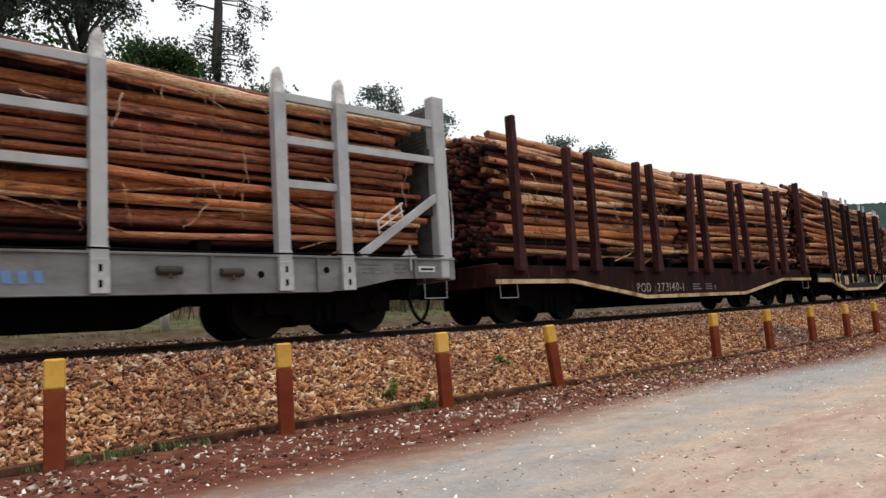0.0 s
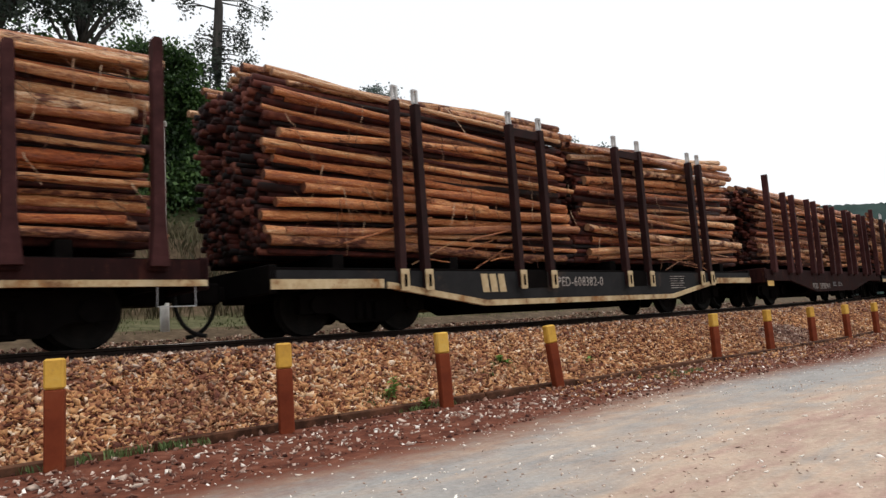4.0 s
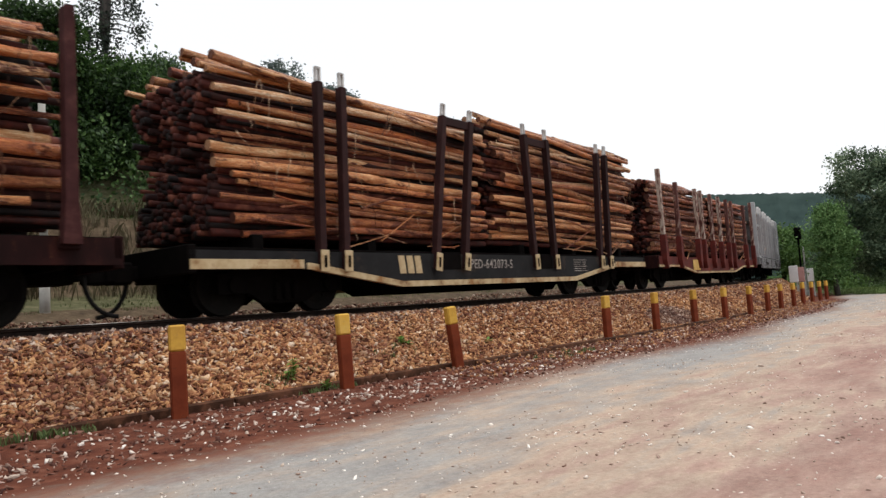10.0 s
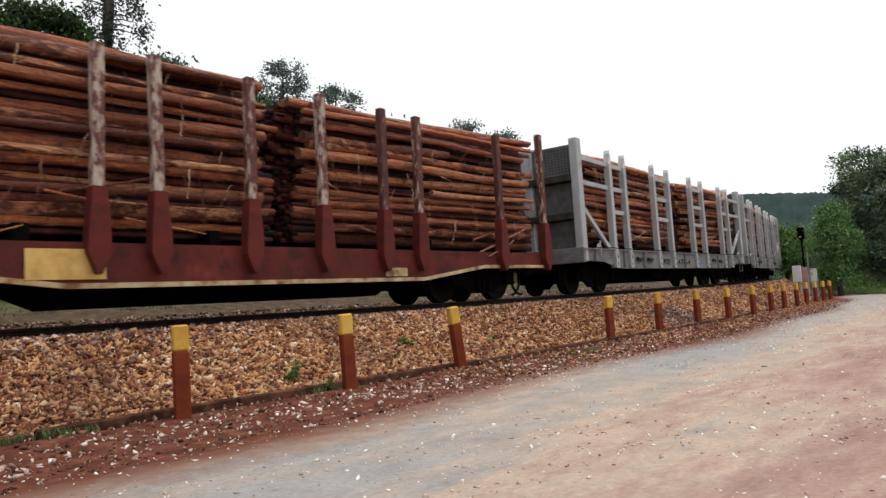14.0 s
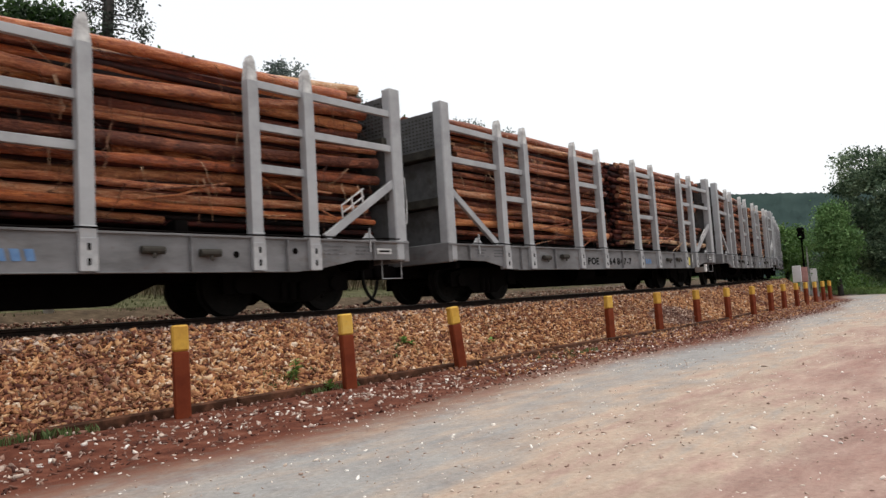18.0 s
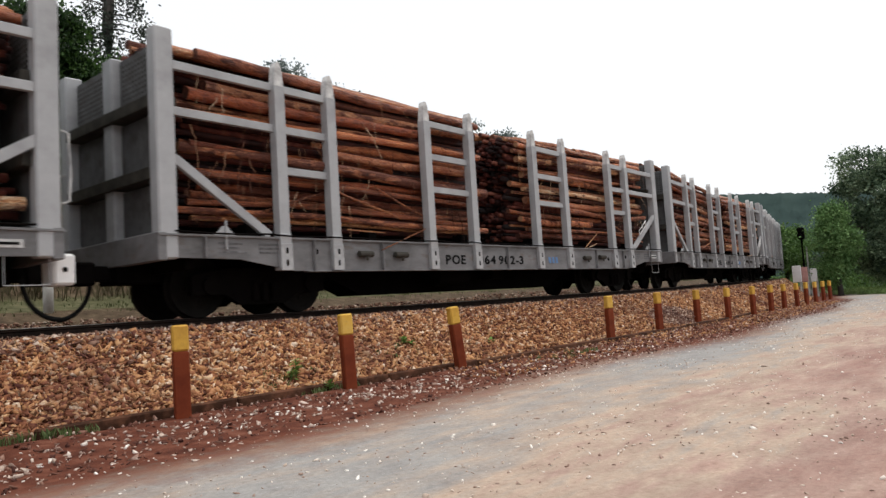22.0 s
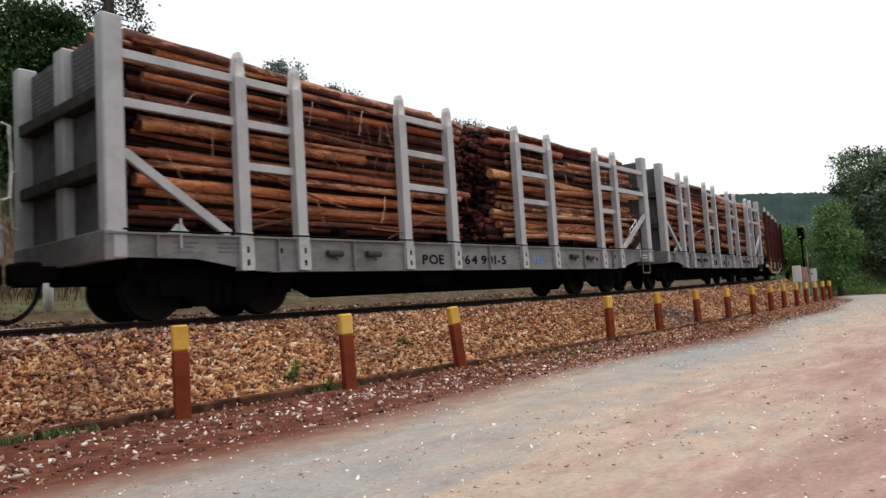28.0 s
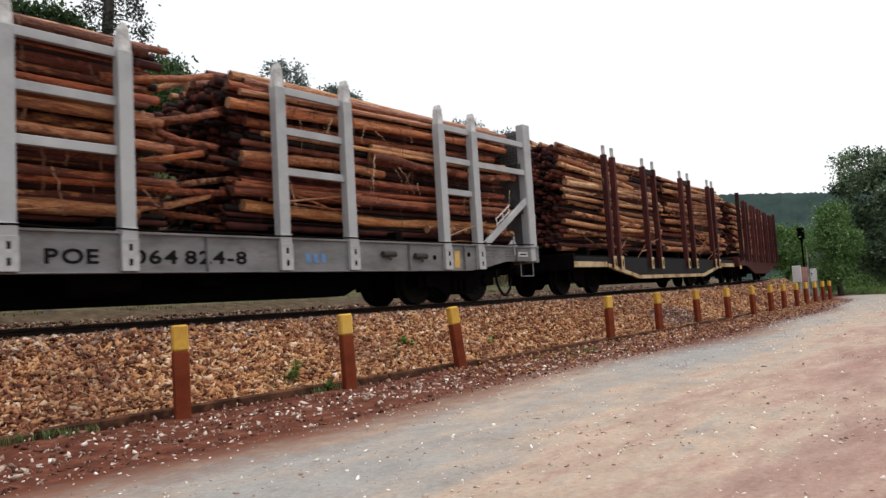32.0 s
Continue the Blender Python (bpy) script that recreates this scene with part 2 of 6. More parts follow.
M_DARKSTEEL = surface("dull_dark_steel", [(0.3, (0.018, 0.017, 0.014)), (0.7, (0.060, 0.054, 0.046))], scale=7, bump=0.15, spec=0.2)
M_PRINT = surface("faded_small_print", [(0.35, (0.075, 0.073, 0.075)), (0.65, (0.20, 0.20, 0.21))], scale=9, bump=0)
M_LETTER_K = surface("black_lettering", [(0.3, (0.006, 0.006, 0.007)), (0.7, (0.014, 0.014, 0.014))], scale=8, bump=0, spec=0.03, rough=(0.85, 0.95))
M_BLUE = surface("blue_paint_mark", [(0.3, (0.075, 0.17, 0.36)), (0.7, (0.15, 0.26, 0.44))], scale=8, bump=0)
M_RUBBER = surface("black_hose", [(0.3, (0.006, 0.006, 0.006)), (0.7, (0.014, 0.014, 0.014))], scale=10, bump=0.1, spec=0.1)
# Oily wheel steel, darkened further for the shade under the wagons.
M_WHEEL = surface("oily_shade_wheel_steel", [(0.3, (0.004, 0.004, 0.0035)), (0.7, (0.012, 0.010, 0.009))], scale=6, rough=(0.6, 0.9), metal=0.0, spec=0.08)
M_RAIL = surface("rusty_rail", [(0.3, (0.010, 0.007, 0.006)), (0.7, (0.030, 0.018, 0.014))], scale=6, rough=(0.6, 0.9), spec=0.1)
M_RAILTOP = surface("polished_rail_head", [(0.3, (0.16, 0.15, 0.14)), (0.7, (0.30, 0.29, 0.28))], scale=4, rough=(0.35, 0.5), metal=0.9, bump=0)
M_SLEEPER = surface("weathered_sleeper", [(0.3, (0.020, 0.012, 0.009)), (0.7, (0.060, 0.038, 0.028))], scale=5, stretch=(1, 0.2, 1), bump=0.5)
M_EDGE = surface("old_brown_timber", [(0.3, (0.040, 0.018, 0.011)), (0.7, (0.125, 0.060, 0.036))], scale=5, bump=0.4, spec=0.08, vary=0.3, second=((0.14, 0.060, 0.035), 0.52, 0.66), second_scale=2.5)
M_POST_B = surface("brown_painted_post", [(0.3, (0.12, 0.022, 0.009)), (0.6, (0.185, 0.040, 0.016)), (0.9, (0.23, 0.070, 0.034))], scale=4, bump=0.15, bump_scale=35, vary=0.15,
                   second=((0.085, 0.026, 0.014), 0.58, 0.72), second_scale=5, spec=0.12)
M_POST_Y = surface("yellow_painted_top", [(0.25, (0.40, 0.20, 0.03)), (0.55, (0.62, 0.36, 0.055)), (0.9, (0.66, 0.46, 0.14))], scale=5, bump=0.12, vary=0.2,
                   second=((0.36, 0.20, 0.07), 0.60, 0.78), second_scale=7, spec=0.35)
M_STONE = surface("ballast_stone", [(0.10, (0.080, 0.027, 0.018)), (0.30, (0.25, 0.096, 0.046)), (0.50, (0.39, 0.185, 0.092)), (0.68, (0.54, 0.280, 0.122)), (0.84, (0.53, 0.345, 0.205)), (0.98, (0.82, 0.67, 0.53))], scale=9, vary=0.8, second=((0.125, 0.046, 0.036), 0.47, 0.74), second_scale=0.55,
                  island=True, bump=0.3, bump_scale=80, rough=(0.75, 0.95), spec=0.2)
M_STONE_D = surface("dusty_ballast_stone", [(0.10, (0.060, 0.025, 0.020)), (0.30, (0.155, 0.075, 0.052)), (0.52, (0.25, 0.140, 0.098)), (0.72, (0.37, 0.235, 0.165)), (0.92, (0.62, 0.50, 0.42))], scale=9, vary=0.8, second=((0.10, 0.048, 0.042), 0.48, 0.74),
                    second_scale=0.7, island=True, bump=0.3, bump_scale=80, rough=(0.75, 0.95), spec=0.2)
M_PEBBLE = surface("road_pebble", [(0.12, (0.30, 0.20, 0.16)), (0.34, (0.44, 0.33, 0.27)), (0.58, (0.62, 0.51, 0.43)), (0.84, (0.90, 0.84, 0.78))], scale=9, vary=0.9, island=True, bump=0.2, spec=0.2)
M_VERGE = surface("verge_stone", [(0.12, (0.055, 0.018, 0.013)), (0.40, (0.145, 0.060, 0.042)), (0.66, (0.25, 0.135, 0.098)), (0.94, (0.62, 0.49, 0.42))], scale=9, vary=0.9, island=True, bump=0.3, bump_scale=80, spec=0.2)
M_CONCRETE = surface("weathered_concrete", [(0.3, (0.40, 0.39, 0.37)), (0.7, (0.60, 0.59, 0.56))], scale=4, bump=0.2, second=((0.20, 0.18, 0.15), 0.58, 0.75))
M_POLE = surface("weathered_grey_pole", [(0.3, (0.27, 0.26, 0.235)), (0.7, (0.42, 0.41, 0.375))], scale=4, bump=0.2, second=((0.16, 0.14, 0.11), 0.52, 0.70))
M_TRUNK = surface("tree_bark", [(0.3, (0.022, 0.020, 0.019)), (0.7, (0.065, 0.056, 0.050))], scale=4, stretch=(3, 3, 0.5), bump=0.6, bump_scale=12)
M_WHITE = surface("white_painted_board", [(0.3, (0.76, 0.76, 0.76)), (0.7, (0.86, 0.86, 0.86))], scale=3, bump=0.05)
M_PINK = surface("faded_red_board", [(0.3, (0.42, 0.20, 0.18)), (0.7, (0.55, 0.32, 0.29))], scale=3, bump=0.05)


def foliage(name, dark, mid, light, scale=1.3, spec=0.25):
    m, n, l, b = nodes_of(name)
    geo = n.new("ShaderNodeNewGeometry")
    co = n.new("ShaderNodeTexCoord")
    no = n.new("ShaderNodeTexNoise")
    no.inputs["Scale"].default_value = scale
    no.inputs["Detail"].default_value = 3
    l.new(co.outputs["Object"], no.inputs["Vector"])
    ad = n.new("ShaderNodeMath")
    ad.operation = 'MULTIPLY_ADD'
    ad.inputs[1].default_value = 0.4
    l.new(geo.outputs["Random Per Island"], ad.inputs[0])
    sh = n.new("ShaderNodeMath")
    sh.operation = 'SUBTRACT'
    sh.inputs[1].default_value = 0.2
    l.new(no.outputs["Fac"], sh.inputs[0])
    l.new(sh.outputs[0], ad.inputs[2])
    r = ramp_of(n, [(0.25, dark), (0.5, mid), (0.78, light)])
    l.new(ad.outputs[0], r.inputs[0])
    l.new(r.outputs[0], b.inputs["Base Color"])
    b.inputs["Roughness"].default_value = 0.6
    b.inputs["Specular IOR Level"].default_value = spec
    tr = n.new("ShaderNodeBsdfTranslucent")
    l.new(r.outputs[0], tr.inputs[0])
    mx = n.new("ShaderNodeMixShader")
    mx.inputs[0].default_value = 0.25
    l.new(b.outputs[0], mx.inputs[1])
    l.new(tr.outputs[0], mx.inputs[2])
    l.new(mx.outputs[0], n["Material Output"].inputs[0])
    return m


M_LEAF = foliage("dark_green_leaves", (0.018, 0.038, 0.014), (0.045, 0.090, 0.028), (0.11, 0.19, 0.055))
M_LEAF_EU = foliage("grey_olive_leaves", (0.017, 0.023, 0.022), (0.038, 0.050, 0.042), (0.085, 0.11, 0.08))
M_LEAF_D = foliage("deep_green_leaves", (0.008, 0.020, 0.007), (0.024, 0.056, 0.014), (0.075, 0.15, 0.032), scale=0.7)
M_LEAF_MID = foliage("mid_green_leaves", (0.022, 0.046, 0.026), (0.095, 0.145, 0.085), (0.28, 0.36, 0.22), scale=0.6)
M_LEAF_B = foliage("bright_green_leaves", (0.040, 0.085, 0.020), (0.095, 0.18, 0.048), (0.19, 0.31, 0.095))
M_LEAF_Y = foliage("young_green_leaves", (0.048, 0.105, 0.030), (0.120, 0.230, 0.075), (0.23, 0.37, 0.14))
# Paled and blued: distance haze is put into this leaf colour.
M_LEAF_HAZE = foliage("hazed_grey_green_leaves", (0.055, 0.078, 0.074), (0.095, 0.128, 0.118), (0.16, 0.20, 0.17))
# The ridge's woods carry the distance haze in their base colour.
M_RIDGE_HAZE = foliage("hazed_blue_green_woods", (0.036, 0.057, 0.055), (0.047, 0.073, 0.069), (0.060, 0.090, 0.083), scale=0.09, spec=0.0)
M_GRASS = foliage("grass_blades", (0.055, 0.085, 0.026), (0.11, 0.16, 0.055), (0.21, 0.26, 0.11))
M_WEED = foliage("weed_leaves", (0.075, 0.150, 0.030), (0.150, 0.270, 0.060), (0.26, 0.40, 0.12), scale=9)
M_LAWN = foliage("bright_lawn_blades", (0.10, 0.16, 0.05), (0.19, 0.28, 0.09), (0.30, 0.40, 0.15))
M_OLIVE = foliage("olive_grass_blades", (0.055, 0.070, 0.026), (0.105, 0.132, 0.052), (0.18, 0.20, 0.090))
M_DRY = foliage("dry_grass_blades", (0.05, 0.045, 0.022), (0.11, 0.09, 0.05), (0.20, 0.17, 0.10))


def ground_material():
    """Grey gravel road, red soil verge, grassy far side and brown bank, by the lie of the land."""
    m, n, l, b = nodes_of("road_soil_and_grass")
    co = n.new("ShaderNodeTexCoord")

    def noise_of(scale, detail=6, rough=0.6):
        t = n.new("ShaderNodeTexNoise")
        t.inputs["Scale"].default_value, t.inputs["Detail"].default_value, t.inputs["Roughness"].default_value = scale, detail, rough
        l.new(co.outputs["Object"], t.inputs["Vector"])
        return t.outputs["Fac"]

    def mixed(a, c, f):
        x = n.new("ShaderNodeMixRGB")
        l.new(f, x.inputs[0])
        l.new(a, x.inputs[1])
        l.new(c, x.inputs[2])
        return x.outputs[0]

    def ramped(f, stops):
        r = ramp_of(n, stops)
        l.new(f, r.inputs[0])
        return r.outputs[0]

    fine, mid, big = noise_of(24, 8, 0.82), noise_of(5, 7, 0.65), noise_of(0.55, 5, 0.6)
    wide = n.new("ShaderNodeMapping")
    wide.inputs["Scale"].default_value = (0.22, 1.0, 1.0)
    wide.inputs["Rotation"].default_value = (0, 0, radians(-4))
    l.new(co.outputs["Object"], wide.inputs[0])
    lanes = n.new("ShaderNodeTexNoise")
    lanes.inputs["Scale"].default_value, lanes.inputs["Detail"].default_value, lanes.inputs["Roughness"].default_value = 1.0, 6, 0.6
    l.new(wide.outputs[0], lanes.inputs["Vector"])
    big = lanes.outputs["Fac"]
    drawn = n.new("ShaderNodeMapping")
    drawn.inputs["Scale"].default_value = (0.45, 1.5, 1.0)
    drawn.inputs["Rotation"].default_value = (0, 0, radians(-3))
    l.new(co.outputs["Object"], drawn.inputs[0])
    streaks = n.new("ShaderNodeTexNoise")
    streaks.inputs["Scale"].default_value, streaks.inputs["Detail"].default_value, streaks.inputs["Roughness"].default_value = 3.2, 7, 0.68
    l.new(drawn.outputs[0], streaks.inputs["Vector"])
    lane = n.new("ShaderNodeVertexColor")
    lane.layer_name = "lane"

    def sums(a, ka, c, kc, off=0.0):
        x = n.new("ShaderNodeMath")
        x.operation = 'MULTIPLY_ADD'
        l.new(a, x.inputs[0])
        x.inputs[1].default_value, x.inputs[2].default_value = ka, off
        y = n.new("ShaderNodeMath")
        y.operation = 'MULTIPLY_ADD'
        l.new(c, y.inputs[0])
        y.inputs[1].default_value = kc
        l.new(x.outputs[0], y.inputs[2])
        return y.outputs[0]

    # grey where wheels have packed the gravel, then tan, then rosy earth
    worn = sums(sums(big, 0.85, streaks.outputs["Fac"], 0.62, -0.19), 1.0, lane.outputs["Color"], -0.22)
    road = ramped(worn, [(0.28, (0.318, 0.308, 0.298)), (0.40, (0.372, 0.326, 0.290)), (0.52, (0.455, 0.352, 0.278)), (0.62, (0.395, 0.275, 0.230)), (0.78, (0.315, 0.190, 0.160))])
    grains = ramped(fine, [(0.26, (0.52, 0.49, 0.47)), (0.42, (0.88, 0.87, 0.86)), (0.60, (1.06, 1.06, 1.06)), (0.74, (1.62, 1.64, 1.66))])
    gr = n.new("ShaderNodeMixRGB")
    gr.blend_type = 'MULTIPLY'
    gr.inputs[0].default_value = 1.0
    l.new(road, gr.inputs[1])
    l.new(grains, gr.inputs[2])
    blotch = ramped(noise_of(2.3, 8, 0.72), [(0.30, (0.80, 0.78, 0.78)), (0.50, (1.0, 1.0, 1.0)), (0.70, (1.16, 1.15, 1.13))])
    bl = n.new("ShaderNodeMixRGB")
    bl.blend_type = 'MULTIPLY'
    bl.inputs[0].default_value = 1.0
    l.new(gr.outputs[0], bl.inputs[1])
    l.new(blotch, bl.inputs[2])
    road = bl.outputs[0]
    soil = ramped(mid, [(0.30, (0.052, 0.016, 0.010)), (0.52, (0.130, 0.042, 0.025)), (0.75, (0.225, 0.098, 0.064))])
    at = n.new("ShaderNodeVertexColor")
    at.layer_name = "zone"
    sep = n.new("ShaderNodeSeparateColor")
    l.new(at.outputs["Color"], sep.inputs[0])

    def edged(ch, lo=0.4, hi=0.6):
        a = n.new("ShaderNodeMath")
        a.operation = 'MULTIPLY_ADD'
        l.new(mid, a.inputs[0])
        a.inputs[1].default_value = 0.55
        s_ = n.new("ShaderNodeMath")
        s_.operation = 'SUBTRACT'
        s_.inputs[1].default_value = 0.275
        l.new(sep.outputs[ch], s_.inputs[0])
        l.new(s_.outputs[0], a.inputs[2])
        return ramped(a.outputs[0], [(lo, (0, 0, 0)), (hi, (1, 1, 1))])

    col = mixed(road, soil, edged(0, 0.22, 0.70))
    grass = ramped(mid, [(0.3, (0.056, 0.056, 0.028)), (0.5, (0.100, 0.100, 0.050)), (0.72, (0.18, 0.158, 0.095))])
    col = mixed(col, grass, edged(1))
    bank = ramped(mid, [(0.3, (0.050, 0.034, 0.022)), (0.55, (0.115, 0.082, 0.052)), (0.8, (0.21, 0.165, 0.11))])
    col = mixed(col, bank, edged(2))
    l.new(col, b.inputs["Base Color"])
    b.inputs["Roughness"].default_value = 0.92
    b.inputs["Specular IOR Level"].default_value = 0.15
    bp = n.new("ShaderNodeBump")
    bp.inputs["Strength"].default_value = 0.40
    bp.inputs["Distance"].default_value = 0.02
    l.new(fine, bp.inputs["Height"])
    l.new(bp.outputs[0], b.inputs["Normal"])
    return m


M_GROUND = ground_material()


# ================= building helpers =================
class Geo:
    """Collects solid pieces into one mesh."""

    def __init__(self):
        self.v, self.f = [], []

    def add(self, verts, faces):
        o = len(self.v)
        self.v.extend(tuple(p) for p in verts)
        self.f.extend(tuple(i + o for i in f) for f in faces)
        return self

    def box(self, x0, y0, z0, x1, y1, z1, c=0.008, m=None):
        """A box with chamfered edges."""
        lo, hi = (min(x0, x1), min(y0, y1), min(z0, z1)), (max(x0, x1), max(y0, y1), max(z0, z1))
        c = min(c, *(0.45 * (h - l) for l, h in zip(lo, hi)))
        vs, idx = [], {}
        for sx in (0, 1):
            for sy in (0, 1):
                for sz in (0, 1):
                    s = (sx, sy, sz)
                    for ax in range(3):
                        p = [(hi if s[i] else lo)[i] + (0 if i == ax else (-c if s[i] else c)) for i in range(3)]
                        idx[s, ax] = len(vs)
                        vs.append(p)
        fs = []
        for ax in range(3):
            o1, o2 = [i for i in range(3) if i != ax]
            for sd in (0, 1):
                quad = []
                for a, b in ((0, 0), (1, 0), (1, 1), (0, 1)):
                    s = [0, 0, 0]
                    s[ax], s[o1], s[o2] = sd, a, b
                    quad.append(idx[tuple(s), ax])
                fs.append(quad)
            for a in (0, 1):
                for b in (0, 1):
                    q = []
                    for end, first, second_ in ((0, o1, o2), (1, o2, o1)):
                        s = [0, 0, 0]
                        s[ax], s[o1], s[o2] = end, a, b
                        q += [idx[tuple(s), first], idx[tuple(s), second_]]
                    fs.append(q)
        for sx in (0, 1):
            for sy in (0, 1):
                for sz in (0, 1):
                    fs.append([idx[(sx, sy, sz), k] for k in range(3)])
        if m is not None:
            vs = [m @ Vector(p) for p in vs]
        return self.add(vs, fs)

    def beam(self, a, b, w, h, c=0.006):
        """A square bar from a to b, w across and h high."""
        a, b = Vector(a), Vector(b)
        d = b - a
        q = d.to_track_quat('X', 'Z').to_matrix().to_4x4()
        return self.box(0, -w / 2, -h / 2, d.length, w / 2, h / 2, c, Matrix.Translation(a) @ q)

    def tube(self, pts, radii, n=8, caps=True):
        """A round bar through pts."""
        pts = [Vector(p) for p in pts]
        if not hasattr(radii, "__len__"):
            radii = [radii] * len(pts)
        vs, fs = [], []
        for i, (p, r) in enumerate(zip(pts, radii)):
            d = (pts[min(i + 1, len(pts) - 1)] - pts[max(i - 1, 0)]).normalized()
            q = d.to_track_quat('Z', 'X')
            for k in range(n):
                a = 2 * math.pi * k / n
                vs.append(p + q @ Vector((r * math.cos(a), r * math.sin(a), 0)))
        for i in range(len(pts) - 1):
            for k in range(n):
                fs.append((i * n + k, i * n + (k + 1) % n, (i + 1) * n + (k + 1) % n, (i + 1) * n + k))
        if caps:
            fs.append(tuple(range(n))[::-1])
            fs.append(tuple((len(pts) - 1) * n + k for k in range(n)))
        return self.add(vs, fs)

    def prism(self, outline, y0, y1):
        """A plate: outline of (x, z) from y0 to y1."""
        n = len(outline)
        vs = [(x, y0, z) for x, z in outline] + [(x, y1, z) for x, z in outline]
        fs = [tuple(range(n)), tuple(range(n, 2 * n))[::-1]] + [(i, i + n, (i + 1) % n + n, (i + 1) % n) for i in range(n)]
        return self.add(vs, fs)

    def lathe(self, profile, y_axis=True, n=24):
        """A turned piece about the y axis: profile of (radius, y)."""
        vs, fs = [], []
        for r, y in profile:
            for k in range(n):
                a = 2 * math.pi * k / n
                vs.append((r * math.cos(a), y, r * math.sin(a)))
        for i in range(len(profile) - 1):
            for k in range(n):
                fs.append((i * n + k, i * n + (k + 1) % n, (i + 1) * n + (k + 1) % n, (i + 1) * n + k))
        fs.append(tuple(range(n)))
        fs.append(tuple((len(profile) - 1) * n + k for k in range(n))[::-1])
        return self.add(vs, fs)

    def mesh(self, name, material, smooth=False):
        me = bpy.data.meshes.new(name)
        me.from_pydata(self.v, [], self.f)
        bm = bmesh.new()
        bm.from_mesh(me)
        bmesh.ops.recalc_face_normals(bm, faces=bm.faces)
        bm.to_mesh(me)
        bm.free()
        me.materials.append(material)
        if smooth:
            me.shade_smooth()
        return me


def part(name, mesh, parent, label="", m=None, kind=""):
    ob = new(name, mesh)
    ob.parent = parent
    if m is not None:
        ob.matrix_basis = m
    return tagged(ob, label, kind=kind)


def thing(name, label, category, group="", m=None, kind=""):
    ob = new(name)
    ob.empty_display_size = 0.3
    if m is not None:
        ob.matrix_basis = m
    return tagged(ob, label, category, group, kind)


def raw_mesh(name, verts, faces, material, smooth=False):
    """A mesh from arrays; all faces of one size."""
    verts, faces = np.asarray(verts, np.float32), np.asarray(faces, np.int32)
    me = bpy.data.meshes.new(name)
    me.vertices.add(len(verts))
    me.vertices.foreach_set("co", verts.ravel())
    k = faces.shape[1]
    me.loops.add(faces.size)
    me.loops.foreach_set("vertex_index", faces.ravel())
    me.polygons.add(len(faces))
    me.polygons.foreach_set("loop_start", np.arange(0, faces.size, k, dtype=np.int32))
    me.update(calc_edges=True)
    me.validate()
    me.materials.append(material)
    if smooth:
        me.shade_smooth()
    return me


def letters(text, height, material, squeeze=1.0, weight=0.035):
    """Lettering as a thin mesh in the xz plane, facing -y, cap height given, left end at 0. Returns mesh and width."""
    cu = bpy.data.curves.new("lettering", 'FONT')
    cu.body, cu.size, cu.extrude = text, height / 0.70, 0.003
    cu.resolution_u, cu.offset, cu.space_character = 3, height * weight, 1.12
    ob = new("lettering", cu)
    me = bpy.data.meshes.new_from_object(ob.evaluated_get(bpy.context.evaluated_depsgraph_get()))
    bpy.data.objects.remove(ob)
    bpy.data.curves.remove(cu)
    me.transform(Matrix.Rotation(radians(90), 4, 'X'))
    xs = [v.co.x for v in me.vertices]
    me.transform(Matrix.Diagonal((squeeze, 1, 1, 1)) @ Matrix.Translation((-min(xs), 0, 0)))
    me.materials.clear()
    me.materials.append(material)
    return me, (max(xs) - min(xs)) * squeeze


GLYPHS = {}


def letter_row(text, height, material, squeeze, parent, m, weight=0.035, label=""):
    """Each character as a part of its own, spaced as the whole line would be."""
    whole, wide = letters(text, height, material, squeeze, weight)
    bpy.data.meshes.remove(whole)
    got = []
    for ch in text:
        key = (ch, height, material.name, squeeze, weight)
        if ch != " " and key not in GLYPHS:
            GLYPHS[key] = letters(ch, height, material, squeeze, weight)
        got.append((None, 0.2 * height) if ch == " " else GLYPHS[key])
    gap = (wide - sum(w for _, w in got)) / max(1, len(got) - 1)
    x = 0.0
    for me, w in got:
        if me is not None:
            part("letter", me, parent, label, m @ Matrix.Translation((x, 0, 0)))
        x += w + gap


# ================= ground =================
def hash_noise(x, y, scale, seed=0):
    return np.array([noise.noise(Vector((a * scale, b * scale, seed * 7.3))) for a, b in zip(np.ravel(x), np.ravel(y))]).reshape(np.shape(x))


